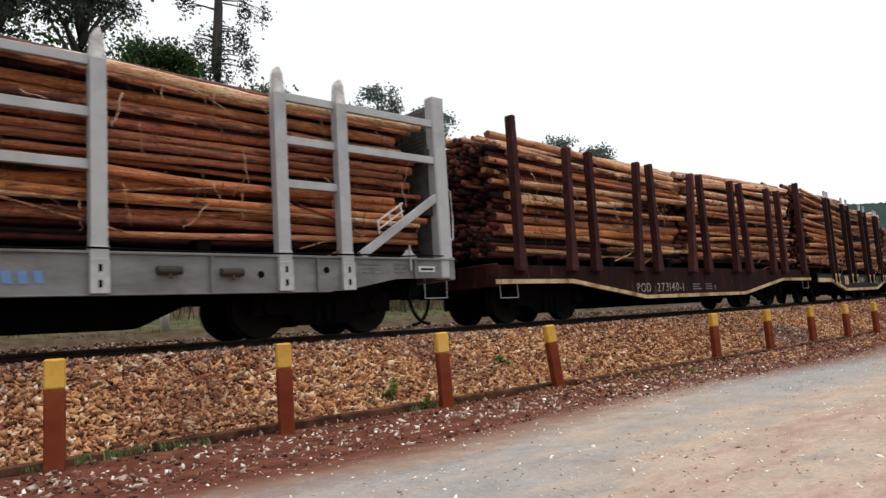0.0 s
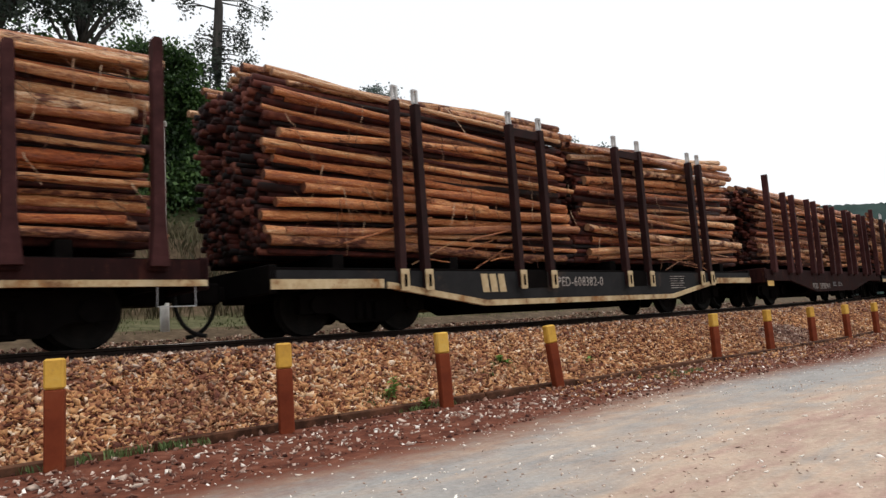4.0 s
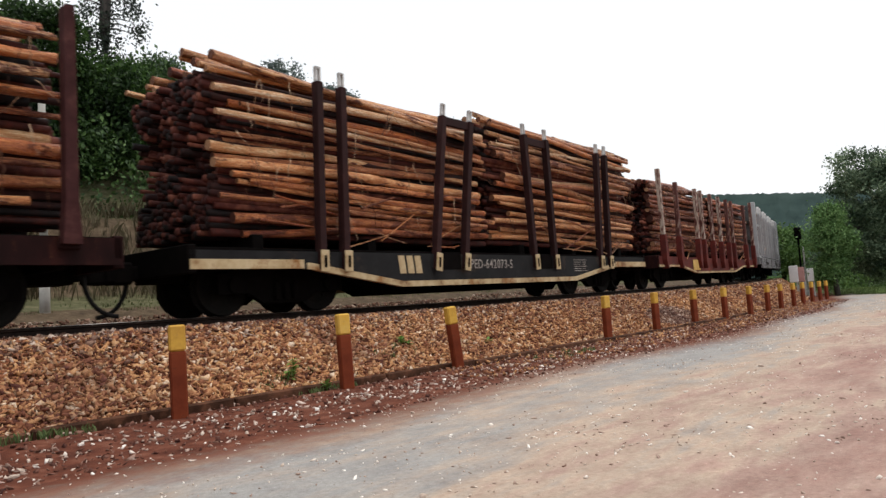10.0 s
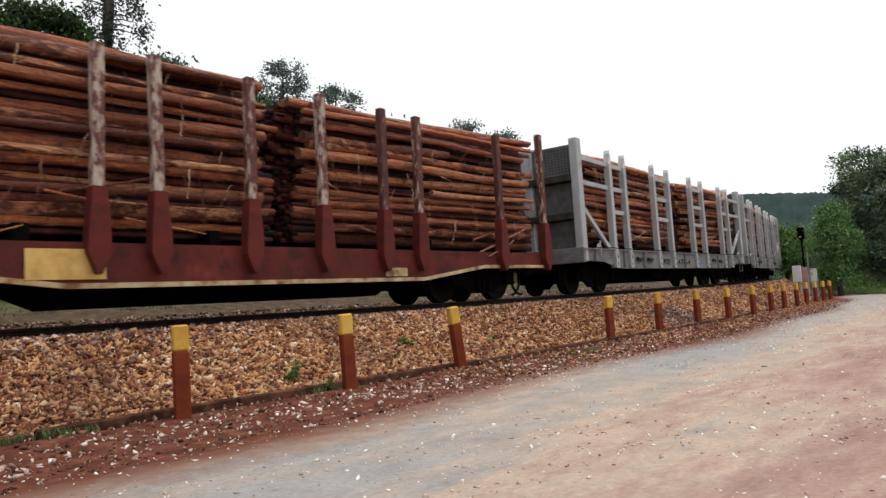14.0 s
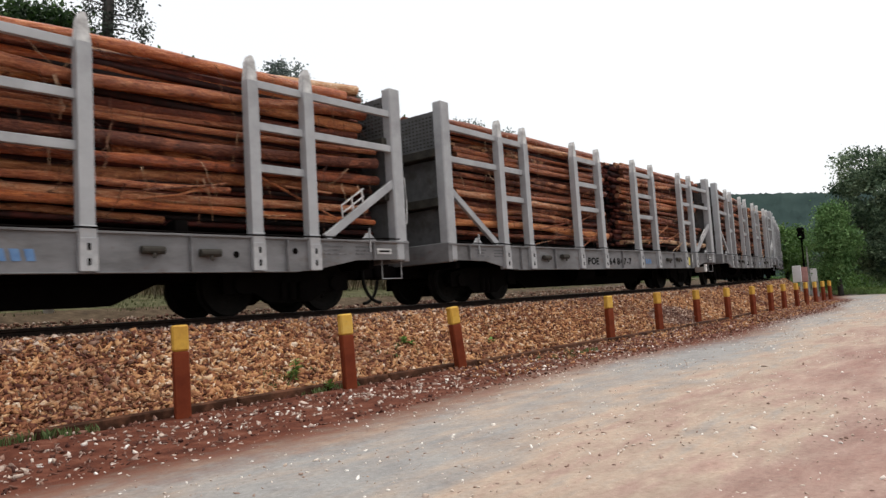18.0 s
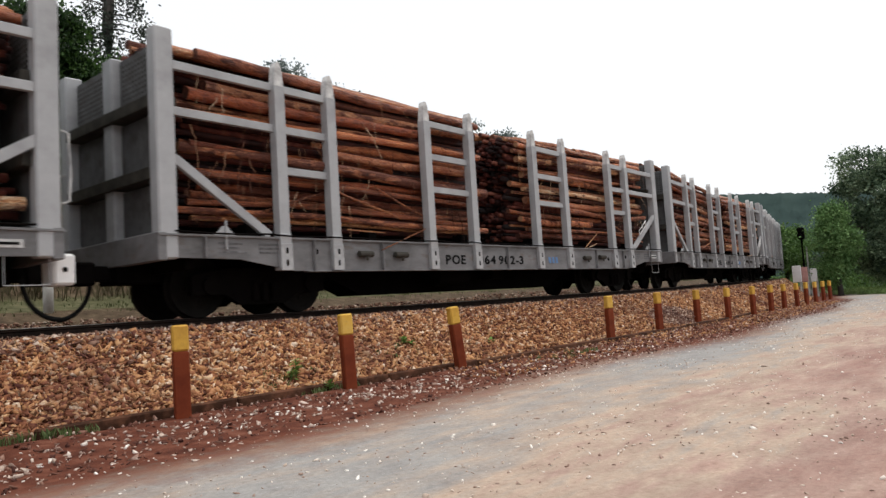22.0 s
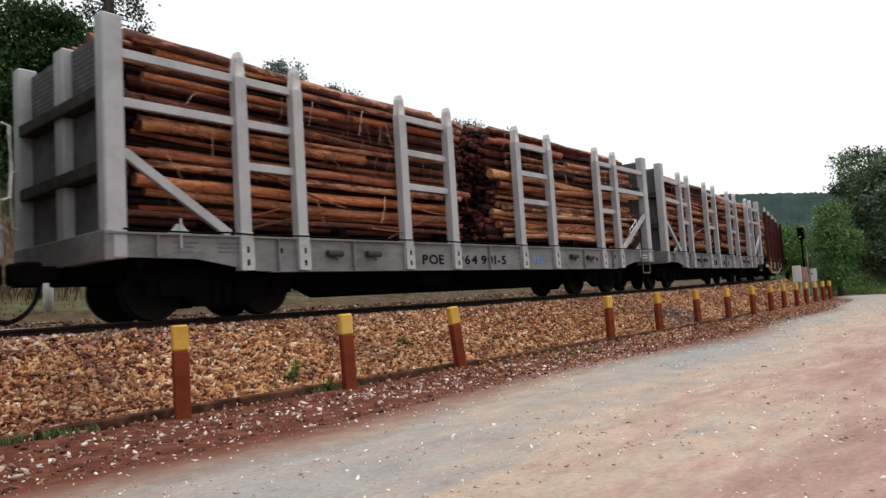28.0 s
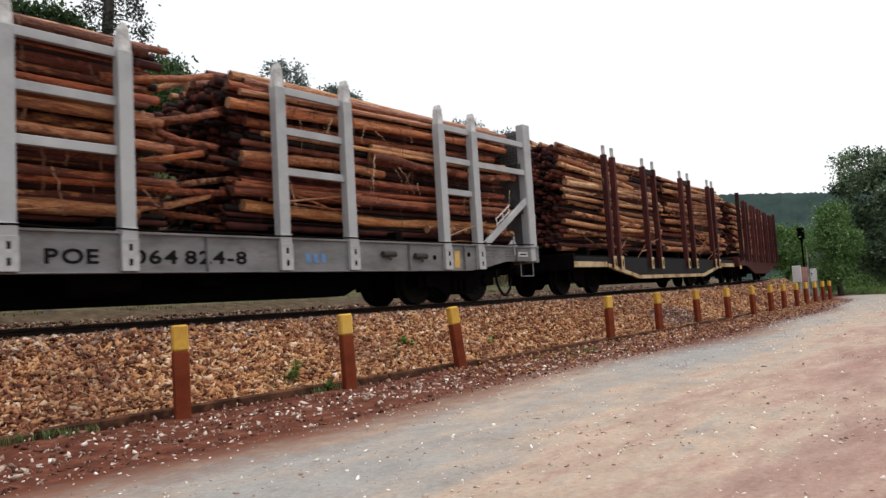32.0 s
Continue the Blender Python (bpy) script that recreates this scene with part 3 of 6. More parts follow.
def ground_height(x, y, rough=True):
    v, s = lateral(x, y)
    h = np.zeros(v.shape)
    # gutter behind the posts, ballast bed, far-side ditch, bank and hill
    pts_v = (-60.0, -3.6, -3.20, -3.02, -1.50, 1.60, 2.4, 3.4, 4.3, 5.0, 6.4, 8.0, 16.0, 32.0, 70.0, 140.0, 4000.0)
    pts_h = (0.0, 0.0, 0.02, -0.04, 0.755, 0.755, 0.80, 1.12, 1.26, 1.45, 3.20, 3.50, 8.9, 15.0, 25.0, 30.0, 30.0)
    h = np.interp(v, pts_v, pts_h)
    h = h + grade(s) * np.clip((v + 3.0) / 1.4, 0, 1) * np.clip((9 - v) / 3, 0, 1)
    fade = np.clip(1 - (x - 6) * 0.019, 0.22, 1)        # the hill falls away down the line
    h = np.where(v > 4.5, 1.29 + (h - 1.29) * (0.25 + 0.75 * fade), h)
    if rough:
        far = np.clip((v - 6) / 10, 0, 1)
        h = h + hash_noise(x, y, 0.12, 1) * 1.6 * far + hash_noise(x, y, 0.6, 2) * 0.35 * np.clip((v - 4.8) / 1.5, 0, 1)
        h = h + hash_noise(x, y, 0.9, 3) * 0.015 * np.clip(-v - 3.3, 0, 1)
        h = h + hash_noise(x, y, 1.7, 4) * 0.03 * np.clip(1.2 - abs(v + 3.7), 0, 1)
    return h


def spaced(stops):
    out = []
    for a, b, d in stops:
        out += list(np.arange(a, b, d))
    return np.array(out + [stops[-1][1]])


def build_ground():
    gx = spaced([(-3000, -300, 540), (-300, -60, 40), (-60, -12, 4), (-12, 30, 0.35), (30, 70, 1.0), (70, 160, 4), (160, 400, 24), (400, 3000, 520)])
    gy = spaced([(-3000, -300, 540), (-300, -60, 40), (-60, -4, 4), (-4, 3, 0.7), (3, 13, 0.2), (13, 20, 0.35), (20, 50, 1.2), (50, 160, 5), (160, 400, 24), (400, 3000, 520)])
    X, Y = np.meshgrid(gx, gy, indexing="ij")
    Z = ground_height(X, Y)
    nx, ny = X.shape
    I = np.arange(nx * ny).reshape(nx, ny)
    faces = np.stack([I[:-1, :-1].ravel(), I[1:, :-1].ravel(), I[1:, 1:].ravel(), I[:-1, 1:].ravel()], 1)
    me = raw_mesh("ground", np.stack([X.ravel(), Y.ravel(), Z.ravel()], 1), faces, M_GROUND, smooth=True)
    v, s = lateral(X, Y)
    zone = np.zeros((nx * ny, 4), np.float32)
    soil = np.clip((v + np.interp(s, (4, 14, 30, 50), (6.0, 5.9, 5.55, 5.3)) + 0.22 * np.sin(X * 0.6)) / 1.8, 0, 1) * (v < 5)
    grass = np.clip((v - 2.9) / 1.4, 0, 1)
    brown = np.clip((v - 4.7) / 0.5, 0, 1) * np.clip((7.0 - v) / 0.6, 0, 1)
    brown = np.maximum(brown, np.clip((v - 1.3) / 0.5, 0, 1) * np.clip((3.9 - v) / 0.5, 0, 1))
    # grass corner beyond the road, right of the line
    corner = np.clip((X - 40 - 0.9 * (Y - 6)) / 3, 0, 1) * (v < -3.5) * np.clip((9.5 - Y) / 1.5, 0, 1)
    corner = np.maximum(corner, (v < -3.4) * np.clip((X - 52) / 4, 0, 1) * 0.9)
    back = (Y < -9) * 1.0
    zone[:, 0] = soil.ravel()
    zone[:, 1] = np.maximum(np.maximum(grass, corner), back).ravel()
    zone[:, 2] = brown.ravel()
    zone[:, 3] = 1
    packed = np.interp(s, (0, 5, 14, 26, 60), (-6.3, -6.0, -5.2, -4.8, -4.8))
    wide = np.interp(s, (0, 10, 24, 45), (0.8, 0.9, 1.3, 4.0))
    band = 0.95 * np.exp(-((v - packed + 0.15 * np.sin(X * 0.5)) / wide) ** 2) - 0.55 * np.clip((packed - wide - v) / 1.6, 0, 1)
    lane = np.repeat(band.reshape(-1, 1), 4, 1).astype(np.float32)
    lane[:, 3] = 1
    la = me.color_attributes.new("lane", 'FLOAT_COLOR', 'POINT')
    la.data.foreach_set("color", lane.ravel())
    at = me.color_attributes.new("zone", 'FLOAT_COLOR', 'POINT')
    at.data.foreach_set("color", zone.ravel())
    ob = new("ground", me)
    tagged(ob, "grey gravel road, red soil verge and grassy hillside", "ground", kind="structure")


build_ground()

ICO = np.array([(0, 0, 1)] + [(0.894 * math.cos(a), 0.894 * math.sin(a), 0.447) for a in np.arange(5) * 2 * math.pi / 5]
               + [(0.894 * math.cos(a), 0.894 * math.sin(a), -0.447) for a in (np.arange(5) + 0.5) * 2 * math.pi / 5] + [(0, 0, -1)])
ICO_F = np.array([(0, i + 1, (i + 1) % 5 + 1) for i in range(5)] + [(i + 1, i + 6, (i + 1) % 5 + 1) for i in range(5)]
                 + [((i + 1) % 5 + 1, i + 6, (i + 1) % 5 + 6) for i in range(5)] + [(11, (i + 1) % 5 + 6, i + 6) for i in range(5)])


def turns(rng, n):
    q = rng.normal(size=(n, 4))
    q /= np.linalg.norm(q, axis=1)[:, None]
    w, x, y, z = q.T
    return np.stack([1 - 2 * (y * y + z * z), 2 * (x * y - z * w), 2 * (x * z + y * w), 2 * (x * y + z * w), 1 - 2 * (x * x + z * z), 2 * (y * z - x * w),
                     2 * (x * z - y * w), 2 * (y * z + x * w), 1 - 2 * (x * x + y * y)], 1).reshape(n, 3, 3)


CHIP = np.array([(x, y, z) for x in (-0.75, 0.75) for y in (-0.75, 0.75) for z in (-0.75, 0.75)])
CHIP_F = np.array([(0, 1, 3), (0, 3, 2), (4, 6, 7), (4, 7, 5), (0, 4, 5), (0, 5, 1), (2, 3, 7), (2, 7, 6), (0, 2, 6), (0, 6, 4), (1, 5, 7), (1, 7, 3)])


def chips(name, places, sizes, material, seed):
    """Angular broken stones, one small block with knocked-off corners each."""
    rng = np.random.default_rng(seed)
    n = len(places)
    body = CHIP[None] * rng.uniform(0.28, 1.4, (n, 8, 1)) * np.stack([rng.uniform(0.9, 1.8, n), rng.uniform(0.6, 1.2, n), rng.uniform(0.18, 0.55, n)], 1)[:, None]
    body = np.einsum("nij,nkj->nki", turns(rng, n), body)
    body[:, :, 2] *= 0.8
    body = body * np.asarray(sizes)[:, None, None] + np.asarray(places)[:, None]
    return raw_mesh(name, body.reshape(-1, 3), (CHIP_F[None] + 8 * np.arange(n)[:, None, None]).reshape(-1, 3), material)


def stones(name, places, sizes, material, seed, flat=0.7):
    """Worn stones, one small faceted body each."""
    rng = np.random.default_rng(seed)
    n = len(places)
    body = ICO[None] * rng.uniform(0.42, 1.25, (n, 12, 1)) * np.stack([rng.uniform(0.9, 1.6, n), rng.uniform(0.6, 1.05, n), rng.uniform(0.25, 0.65, n)], 1)[:, None]
    body = np.einsum("nij,nkj->nki", turns(rng, n), body)
    body[:, :, 2] *= flat
    body = body * np.asarray(sizes)[:, None, None] + np.asarray(places)[:, None]
    faces = (ICO_F[None] + 12 * np.arange(n)[:, None, None]).reshape(-1, 3)
    return raw_mesh(name, body.reshape(-1, 3), faces, material)


def strip_points(rng, n, s0, s1, v0, v1, power=1.0):
    """Places along the line, denser towards s0."""
    s = s0 + (s1 - s0) * rng.random(n) ** power
    v = rng.uniform(v0, v1, n)
    x = np.interp(s, s_axis, line_x) - np.sin(np.interp(s, s_axis, line_th)) * v
    y = np.interp(s, s_axis, line_y) + np.cos(np.interp(s, s_axis, line_th)) * v
    return x, y, s, v


def build_ballast():
    rng = np.random.default_rng(5)
    beds = [(46000, -4, 9, -3.02, -0.56, 1.0, 0.015, 0.048), (24000, 9, 22, -3.02, -0.56, 1.0, 0.016, 0.042), (10000, 22, 60, -3.2, -0.56, 1.3, 0.028, 0.06),
            (3500, -4, 14, -0.4, 0.4, 1.0, 0.03, 0.05), (2400, 6.5, 32, -4.5, -3.1, 1.0, 0.014, 0.034), (15000, -4, 16, 0.6, 2.9, 1.0, 0.016, 0.040), (5000, 16, 30, 0.6, 3.1, 1.0, 0.018, 0.040), (1500, 24, 60, 0.6, 2.6, 1.2, 0.03, 0.055)]
    P, S, D = [], [], []
    for n, s0, s1, v0, v1, pw, r0, r1 in beds:
        x, y, s, v = strip_points(rng, n, s0, s1, v0, v1, pw)
        keep = abs(abs(v) - 0.5) > 0.07
        x, y, s, v = x[keep], y[keep], s[keep], v[keep]
        r = rng.uniform(r0, r1, len(x))
        z = ground_height(x, y, False) + rng.uniform(0.0, 0.03, len(x))
        P.append(np.stack([x, y, z], 1))
        S.append(r)
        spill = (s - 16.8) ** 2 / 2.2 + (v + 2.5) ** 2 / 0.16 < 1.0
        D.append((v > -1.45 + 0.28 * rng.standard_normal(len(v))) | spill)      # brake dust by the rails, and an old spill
    P, S, D = np.concatenate(P), np.concatenate(S), np.concatenate(D)
    tagged(new("ballast", chips("ballast", P[~D], S[~D], M_STONE, 6)), "broken tan and brown ballast stones on the track bed", "ballast", kind="stuff")
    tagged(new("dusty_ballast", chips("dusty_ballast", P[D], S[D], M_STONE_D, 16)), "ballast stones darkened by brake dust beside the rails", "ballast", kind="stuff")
    # loose stones on the verge and the road
    x, y, s, v = strip_points(rng, 7500, -4, 34, -4.9, -3.1, 1.3)
    r = rng.uniform(0.007, 0.023, len(x)) * (1 + 0.5 * (rng.random(len(x)) > 0.9))
    z = ground_height(x, y) + r * 0.25
    tagged(new("verge_stones", chips("verge_stones", np.stack([x, y, z], 1), r, M_VERGE, 7)), "loose brown stones scattered on the red verge", "stones", kind="stuff")
    x, y, s, v = strip_points(rng, 650, -2, 11, -4.5, -3.55, 1.2)
    r = rng.uniform(0.012, 0.026, len(x))
    tagged(new("pale_verge_stones", chips("pale_verge_stones", np.stack([x, y, ground_height(x, y) + r * 0.25], 1), r, M_PEBBLE, 17)), "larger pale stones lying on the red verge", "stones", kind="stuff")
    x, y, s, v = strip_points(rng, 15000, -4, 34, -10.5, -4.8, 1.6)
    drift = hash_noise(x, y * 1.6, 0.8, 6) + 0.55 * rng.random(len(x)) > 0.10          # gathered in drifts between the wheel tracks
    x, y = x[drift], y[drift]
    xe, ye, se, ve = strip_points(rng, 900, 0, 30, -5.2, -4.0, 1.4)          # washed to the road's edge
    x, y = np.concatenate([x, xe]), np.concatenate([y, ye])
    r = rng.uniform(0.0045, 0.014, len(x)) * (1 + 0.8 * (rng.random(len(x)) > 0.82))
    z = ground_height(x, y) + r * 0.15
    tagged(new("road_pebbles", stones("road_pebbles", np.stack([x, y, z], 1), r, M_PEBBLE, 8)), "pale pebbles strewn over the gravel road", "pebbles", kind="stuff")


build_ballast()


# ================= track =================
def rail_mesh(off, name, material, profile, s0=-50, s1=130):
    ss = np.concatenate([np.arange(s0, 60, 1.5), np.arange(60, s1, 4.0)])
    vs, fs = [], []
    n = len(profile)
    for s in ss:
        for dy, dz in profile:
            x, y, th = on_line(s, off + dy)
            vs.append((x, y, RAIL + float(grade(s)) + dz))
    for i in range(len(ss) - 1):
        for k in range(n):
            fs.append((i * n + k, i * n + (k + 1) % n, (i + 1) * n + (k + 1) % n, (i + 1) * n + k))
    g = Geo()
    g.add(vs, fs)
    return g.mesh(name, material)


RAIL_PROFILE = [(-0.06, -0.155), (0.06, -0.155), (0.06, -0.142), (0.010, -0.125), (0.010, -0.045), (0.033, -0.035), (0.033, -0.006), (-0.033, -0.006), (-0.033, -0.035),
                (-0.010, -0.045), (-0.010, -0.125), (-0.06, -0.142)]
track = thing("track", "metre-gauge railway track on ballast", "track", kind="structure")
for side in (-0.5, 0.5):
    rail = part("rail", rail_mesh(side, "rail", M_RAIL, RAIL_PROFILE), track, "rusty steel rail")
    part("rail_head", rail_mesh(side, "rail_head", M_RAILTOP, [(-0.028, -0.005), (0.028, -0.005), (0.024, 0.0), (-0.024, 0.0)]), rail, "polished rail head")
sleeper_me = Geo().box(-0.11, -1.0, -0.30, 0.11, 1.0, -0.156, 0.012).mesh("sleeper", M_SLEEPER)
for i in range(120):
    s = -12 + i * 0.6
    x, y, th = on_line(s)
    part("sleeper", sleeper_me, track, m=pose(x, y, RAIL + float(grade(s)), 0, 0, math.degrees(th)))


# ================= posts by the road =================
def build_posts():
    rng = random.Random(4)
    spots = [(1.31, 6.17, 0), (3.25, 6.10, 0.5), (5.29, 6.14, 1.5), (7.42, 6.28, 7.0), (12.25, 6.56, 1), (14.62, 6.64, 1), (17.2, 6.80, 0), (19.3, 6.79, 0),
             (21.4, 6.80, 1), (23.5, 6.92, 0), (25.6, 7.11, -1), (27.7, 7.25, 1), (29.8, 7.46, 0), (31.9, 7.63, 1), (34.0, 7.82, 0), (36.1, 8.02, 0), (-0.75, 6.2, 0.5), (-2.8, 6.25, -0.5)]
    w = 0.070
    shaft = Geo().box(-w, -w * 0.85, -0.35, w, w * 0.85, 0.62, 0.012).mesh("shaft", M_POST_B)
    cap = Geo().box(-w - 0.002, -w * 0.85 - 0.002, 0.622, w + 0.002, w * 0.85 + 0.002, 0.86, 0.016).mesh("painted_top", M_POST_Y)
    first = None
    for x, y, lean in spots:
        m = pose(x, y, 0.0, rng.uniform(-1, 1), -lean, rng.uniform(-4, 4) - 18)
        if first is None:
            first = thing("roadside_post", "squat brown post with a yellow painted top on the verge", "post", "posts along the track", m)
            part("shaft", shaft, first)
            part("painted_top", cap, first, "yellow painted top")
        else:
            p = copy_thing(first, m)
            if lean > 5:
                tagged(p, "brown post with a yellow painted top, leaning beside the track")


build_posts()


def build_edging():
    """Low dark timber edging at the foot of the ballast, in lengths laid end to end."""
    edge = thing("edging", "low dark timber edging between ballast and verge", "edging", kind="structure")
    rng = random.Random(9)
    s = -6.0
    while s < 34:
        ln = rng.uniform(1.7, 2.4)
        a, b = on_line(s, -3.03 + rng.uniform(-0.02, 0.02)), on_line(s + ln, -3.03 + rng.uniform(-0.02, 0.02))
        z = rng.uniform(0.012, 0.038)
        part("plank", Geo().beam((a[0], a[1], z - 0.04), (b[0], b[1], z - 0.04), 0.09, 0.17, 0.014).mesh("plank", M_EDGE), edge)
        s += ln + 0.03


build_edging()


# ================= train: running gear =================
moving = []          # (thing, place of its centre along the train)
rolling = []         # wheelsets


def wheelset_mesh():
    g = Geo()
    prof = [(0.06, -0.56), (0.12, -0.56), (0.13, -0.545), (0.30, -0.535), (0.36, -0.56), (0.415, -0.56), (0.42, -0.46), (0.445, -0.45), (0.45, -0.425), (0.36, -0.42), (0.30, -0.47), (0.13, -0.47),
            (0.08, -0.42)]
    g.lathe(prof)
    g.lathe([(r, -y) for r, y in prof])
    g.tube([(0, -0.62, 0), (0, 0.62, 0)], 0.065, 10)
    for side in (-1, 1):                      # four holes' bosses on the web so that its turning shows
        for k in range(4):
            a = k * math.pi / 2
            g.box(0.20 * math.cos(a) - 0.03, side * 0.535 - 0.02, 0.20 * math.sin(a) - 0.03, 0.20 * math.cos(a) + 0.03, side * 0.535 + 0.02, 0.20 * math.sin(a) + 0.03, 0.01)
    return g.mesh("wheelset", M_WHEEL)


def sideframe_mesh(y):
    g = Geo()
    out = [(-1.12, 0.30), (-1.12, 0.56), (-0.95, 0.60), (-0.55, 0.66), (0.55, 0.66), (0.95, 0.60), (1.12, 0.56), (1.12, 0.30), (0.62, 0.30), (0.38, 0.15), (-0.38, 0.15), (-0.62, 0.30)]
    g.prism(out, y - 0.06, y + 0.06)
    for sx in (-0.85, 0.85):
        g.tube([(sx, y - 0.12, 0.42), (sx, y + 0.10, 0.42)], 0.13, 10)
    for sx in (-0.16, 0.0, 0.16):
        g.tube([(sx, y - 0.09, 0.2), (sx, y - 0.09, 0.45)], 0.055, 8)
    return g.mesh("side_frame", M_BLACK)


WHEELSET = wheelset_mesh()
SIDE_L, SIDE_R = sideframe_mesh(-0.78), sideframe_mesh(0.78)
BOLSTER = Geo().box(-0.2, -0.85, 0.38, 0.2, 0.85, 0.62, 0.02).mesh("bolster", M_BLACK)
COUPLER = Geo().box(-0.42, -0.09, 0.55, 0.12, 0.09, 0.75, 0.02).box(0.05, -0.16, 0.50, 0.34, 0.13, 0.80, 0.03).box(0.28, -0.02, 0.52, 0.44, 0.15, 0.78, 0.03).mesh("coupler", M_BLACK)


def hose_mesh():
    arc = [math.pi * (1 + 0.5 * k / 9) for k in range(10)]
    pts = [(0.0, 0.0, 0.66)] + [(0.43 + 0.43 * math.cos(a), 0.03 * k / 9, 0.58 + 0.50 * math.sin(a)) for k, a in enumerate(arc)]
    return Geo().tube(pts, 0.030, 8).mesh("air_hose", M_RUBBER, True)


HOSE = hose_mesh()
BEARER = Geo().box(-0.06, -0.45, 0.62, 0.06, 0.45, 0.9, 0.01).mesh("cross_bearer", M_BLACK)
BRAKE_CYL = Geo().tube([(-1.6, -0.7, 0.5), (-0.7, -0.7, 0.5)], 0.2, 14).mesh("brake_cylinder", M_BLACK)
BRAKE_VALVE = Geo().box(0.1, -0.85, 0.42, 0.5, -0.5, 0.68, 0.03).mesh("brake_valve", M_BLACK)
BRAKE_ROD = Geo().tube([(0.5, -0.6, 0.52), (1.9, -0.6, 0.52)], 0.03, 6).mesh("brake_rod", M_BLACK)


def running_gear(wagon, half, bogie_at, belly):
    """Bogies, centre sill, couplers and hoses under a wagon."""
    for sx in (-bogie_at, bogie_at):
        bog = part("bogie", BOLSTER, wagon, "black cast-steel bogie", pose(sx, 0, 0))
        part("side_frame", SIDE_L, bog)
        part("side_frame", SIDE_R, bog)
        for ax in (-0.86, 0.86):
            w = part("wheelset", WHEELSET, bog, "dark steel wheels on an axle", pose(ax, 0, 0.42))
            rolling.append((w, ax))
    g = Geo()
    g.box(-half + 0.1, -0.28, 0.50, half - 0.1, 0.28, 0.95, 0.02)
    e = bogie_at - 1.5
    g.prism([(-e, 0.62), (-e + 0.9, belly), (e - 0.9, belly), (e, 0.62)], -0.30, 0.30)
    part("centre_sill", g.mesh("centre_sill", M_BLACK), wagon, "black fish-bellied centre sill")
    for sx in np.linspace(-half + 0.6, half - 0.6, 7):
        for sy in (-1, 1):
            part("cross_bearer", BEARER, wagon, m=pose(float(sx), sy * 0.74, 0))
    part("brake_cylinder", BRAKE_CYL, wagon, "black brake cylinder")
    part("brake_valve", BRAKE_VALVE, wagon, "black valve box")
    part("brake_rod", BRAKE_ROD, wagon)
    for d in (-1, 1):
        part("coupler", COUPLER, wagon, "black knuckle coupler", pose(d * (half + 0.05), 0, 0, 0, 0, 0 if d > 0 else 180))
        part("air_hose", HOSE, wagon, "hanging black air hose", pose(d * half, -0.30 * d, 0, 0, 0, 0 if d > 0 else 180))


# ================= train: loads =================
def log_meshes():
    """A dozen tapered, slightly crooked logs of unit length along x."""
    rng = random.Random(11)
    out = []
    for k in range(12):
        n, seg = 9, 18
        g = Geo()
        b1, b2, ph = rng.uniform(-0.014, 0.014), rng.uniform(-0.016, 0.016), rng.uniform(0, 6)
        pts, rad = [], []
        for i in range(seg + 1):
            u = i / seg
            pts.append((u - 0.5, 4.0 * b1 * math.sin(math.pi * u) + 2.4 * b2 * math.sin(5 * u + ph) + 0.8 * b1 * math.sin(13 * u + 2 * ph), 3.0 * b2 * math.sin(math.pi * u) + 2.4 * b1 * math.sin(6 * u + 3 * ph) + 0.8 * b2 * math.sin(15 * u + ph)))
            rad.append(0.5 * (1.10 - 0.22 * u) * rng.uniform(0.90, 1.08))
        # unit cross-section; y and z are scaled by the log's diameter
        vs, fs = [], []
        for p, r in zip(pts, rad):
            for j in range(n):
                a = 2 * math.pi * j / n
                q = r * rng.uniform(0.92, 1.06)
                vs.append((p[0], p[1] * 8 + q * math.cos(a), p[2] * 8 + q * math.sin(a)))
        for i in range(seg):
            for j in range(n):
                fs.append((i * n + j, i * n + (j + 1) % n, (i + 1) * n + (j + 1) % n, (i + 1) * n + j))
        fs.append(tuple(range(n)))
        fs.append(tuple(seg * n + j for j in range(n)))
        g.add(vs, fs)
        out.append(g.mesh("log", M_LOG, False))
        out[-1].materials.append(M_LOG_END)
        for p in out[-1].polygons:
            p.use_smooth = len(p.vertices) == 4
            p.material_index = 0 if p.use_smooth else 1
    return out


LOGS = log_meshes()
PALE = []
for me in LOGS:
    PALE.append(me.copy())
    PALE[-1].materials[0] = M_LOG_P


def strip_meshes():
    rng = random.Random(21)
    out = []
    for k in range(10):
        g = Geo()
        n = 7
        w, t = rng.uniform(0.003, 0.008), 0.003
        x, z, y, vs, fs = 0.0, 0.0, 0.0, [], []
        for i in range(n):
            vs += [(x - w, y, z), (x + w, y, z), (x + w, y + t, z), (x - w, y + t, z)]
            z -= rng.uniform(0.03, 0.12)
            x += rng.uniform(-0.03, 0.03) + (0.014 if k % 2 else -0.01)
            y += rng.uniform(-0.02, 0.02)
            w *= 0.9
        for i in range(n - 1):
            for j in range(4):
                fs.append((4 * i + j, 4 * i + (j + 1) % 4, 4 * i + 4 + (j + 1) % 4, 4 * i + 4 + j))
        fs += [(0, 1, 2, 3), (4 * n - 4, 4 * n - 3, 4 * n - 2, 4 * n - 1)]
        out.append(g.add(vs, fs).mesh("bark_strip", M_BARK))
    return out


STRIPS = strip_meshes()


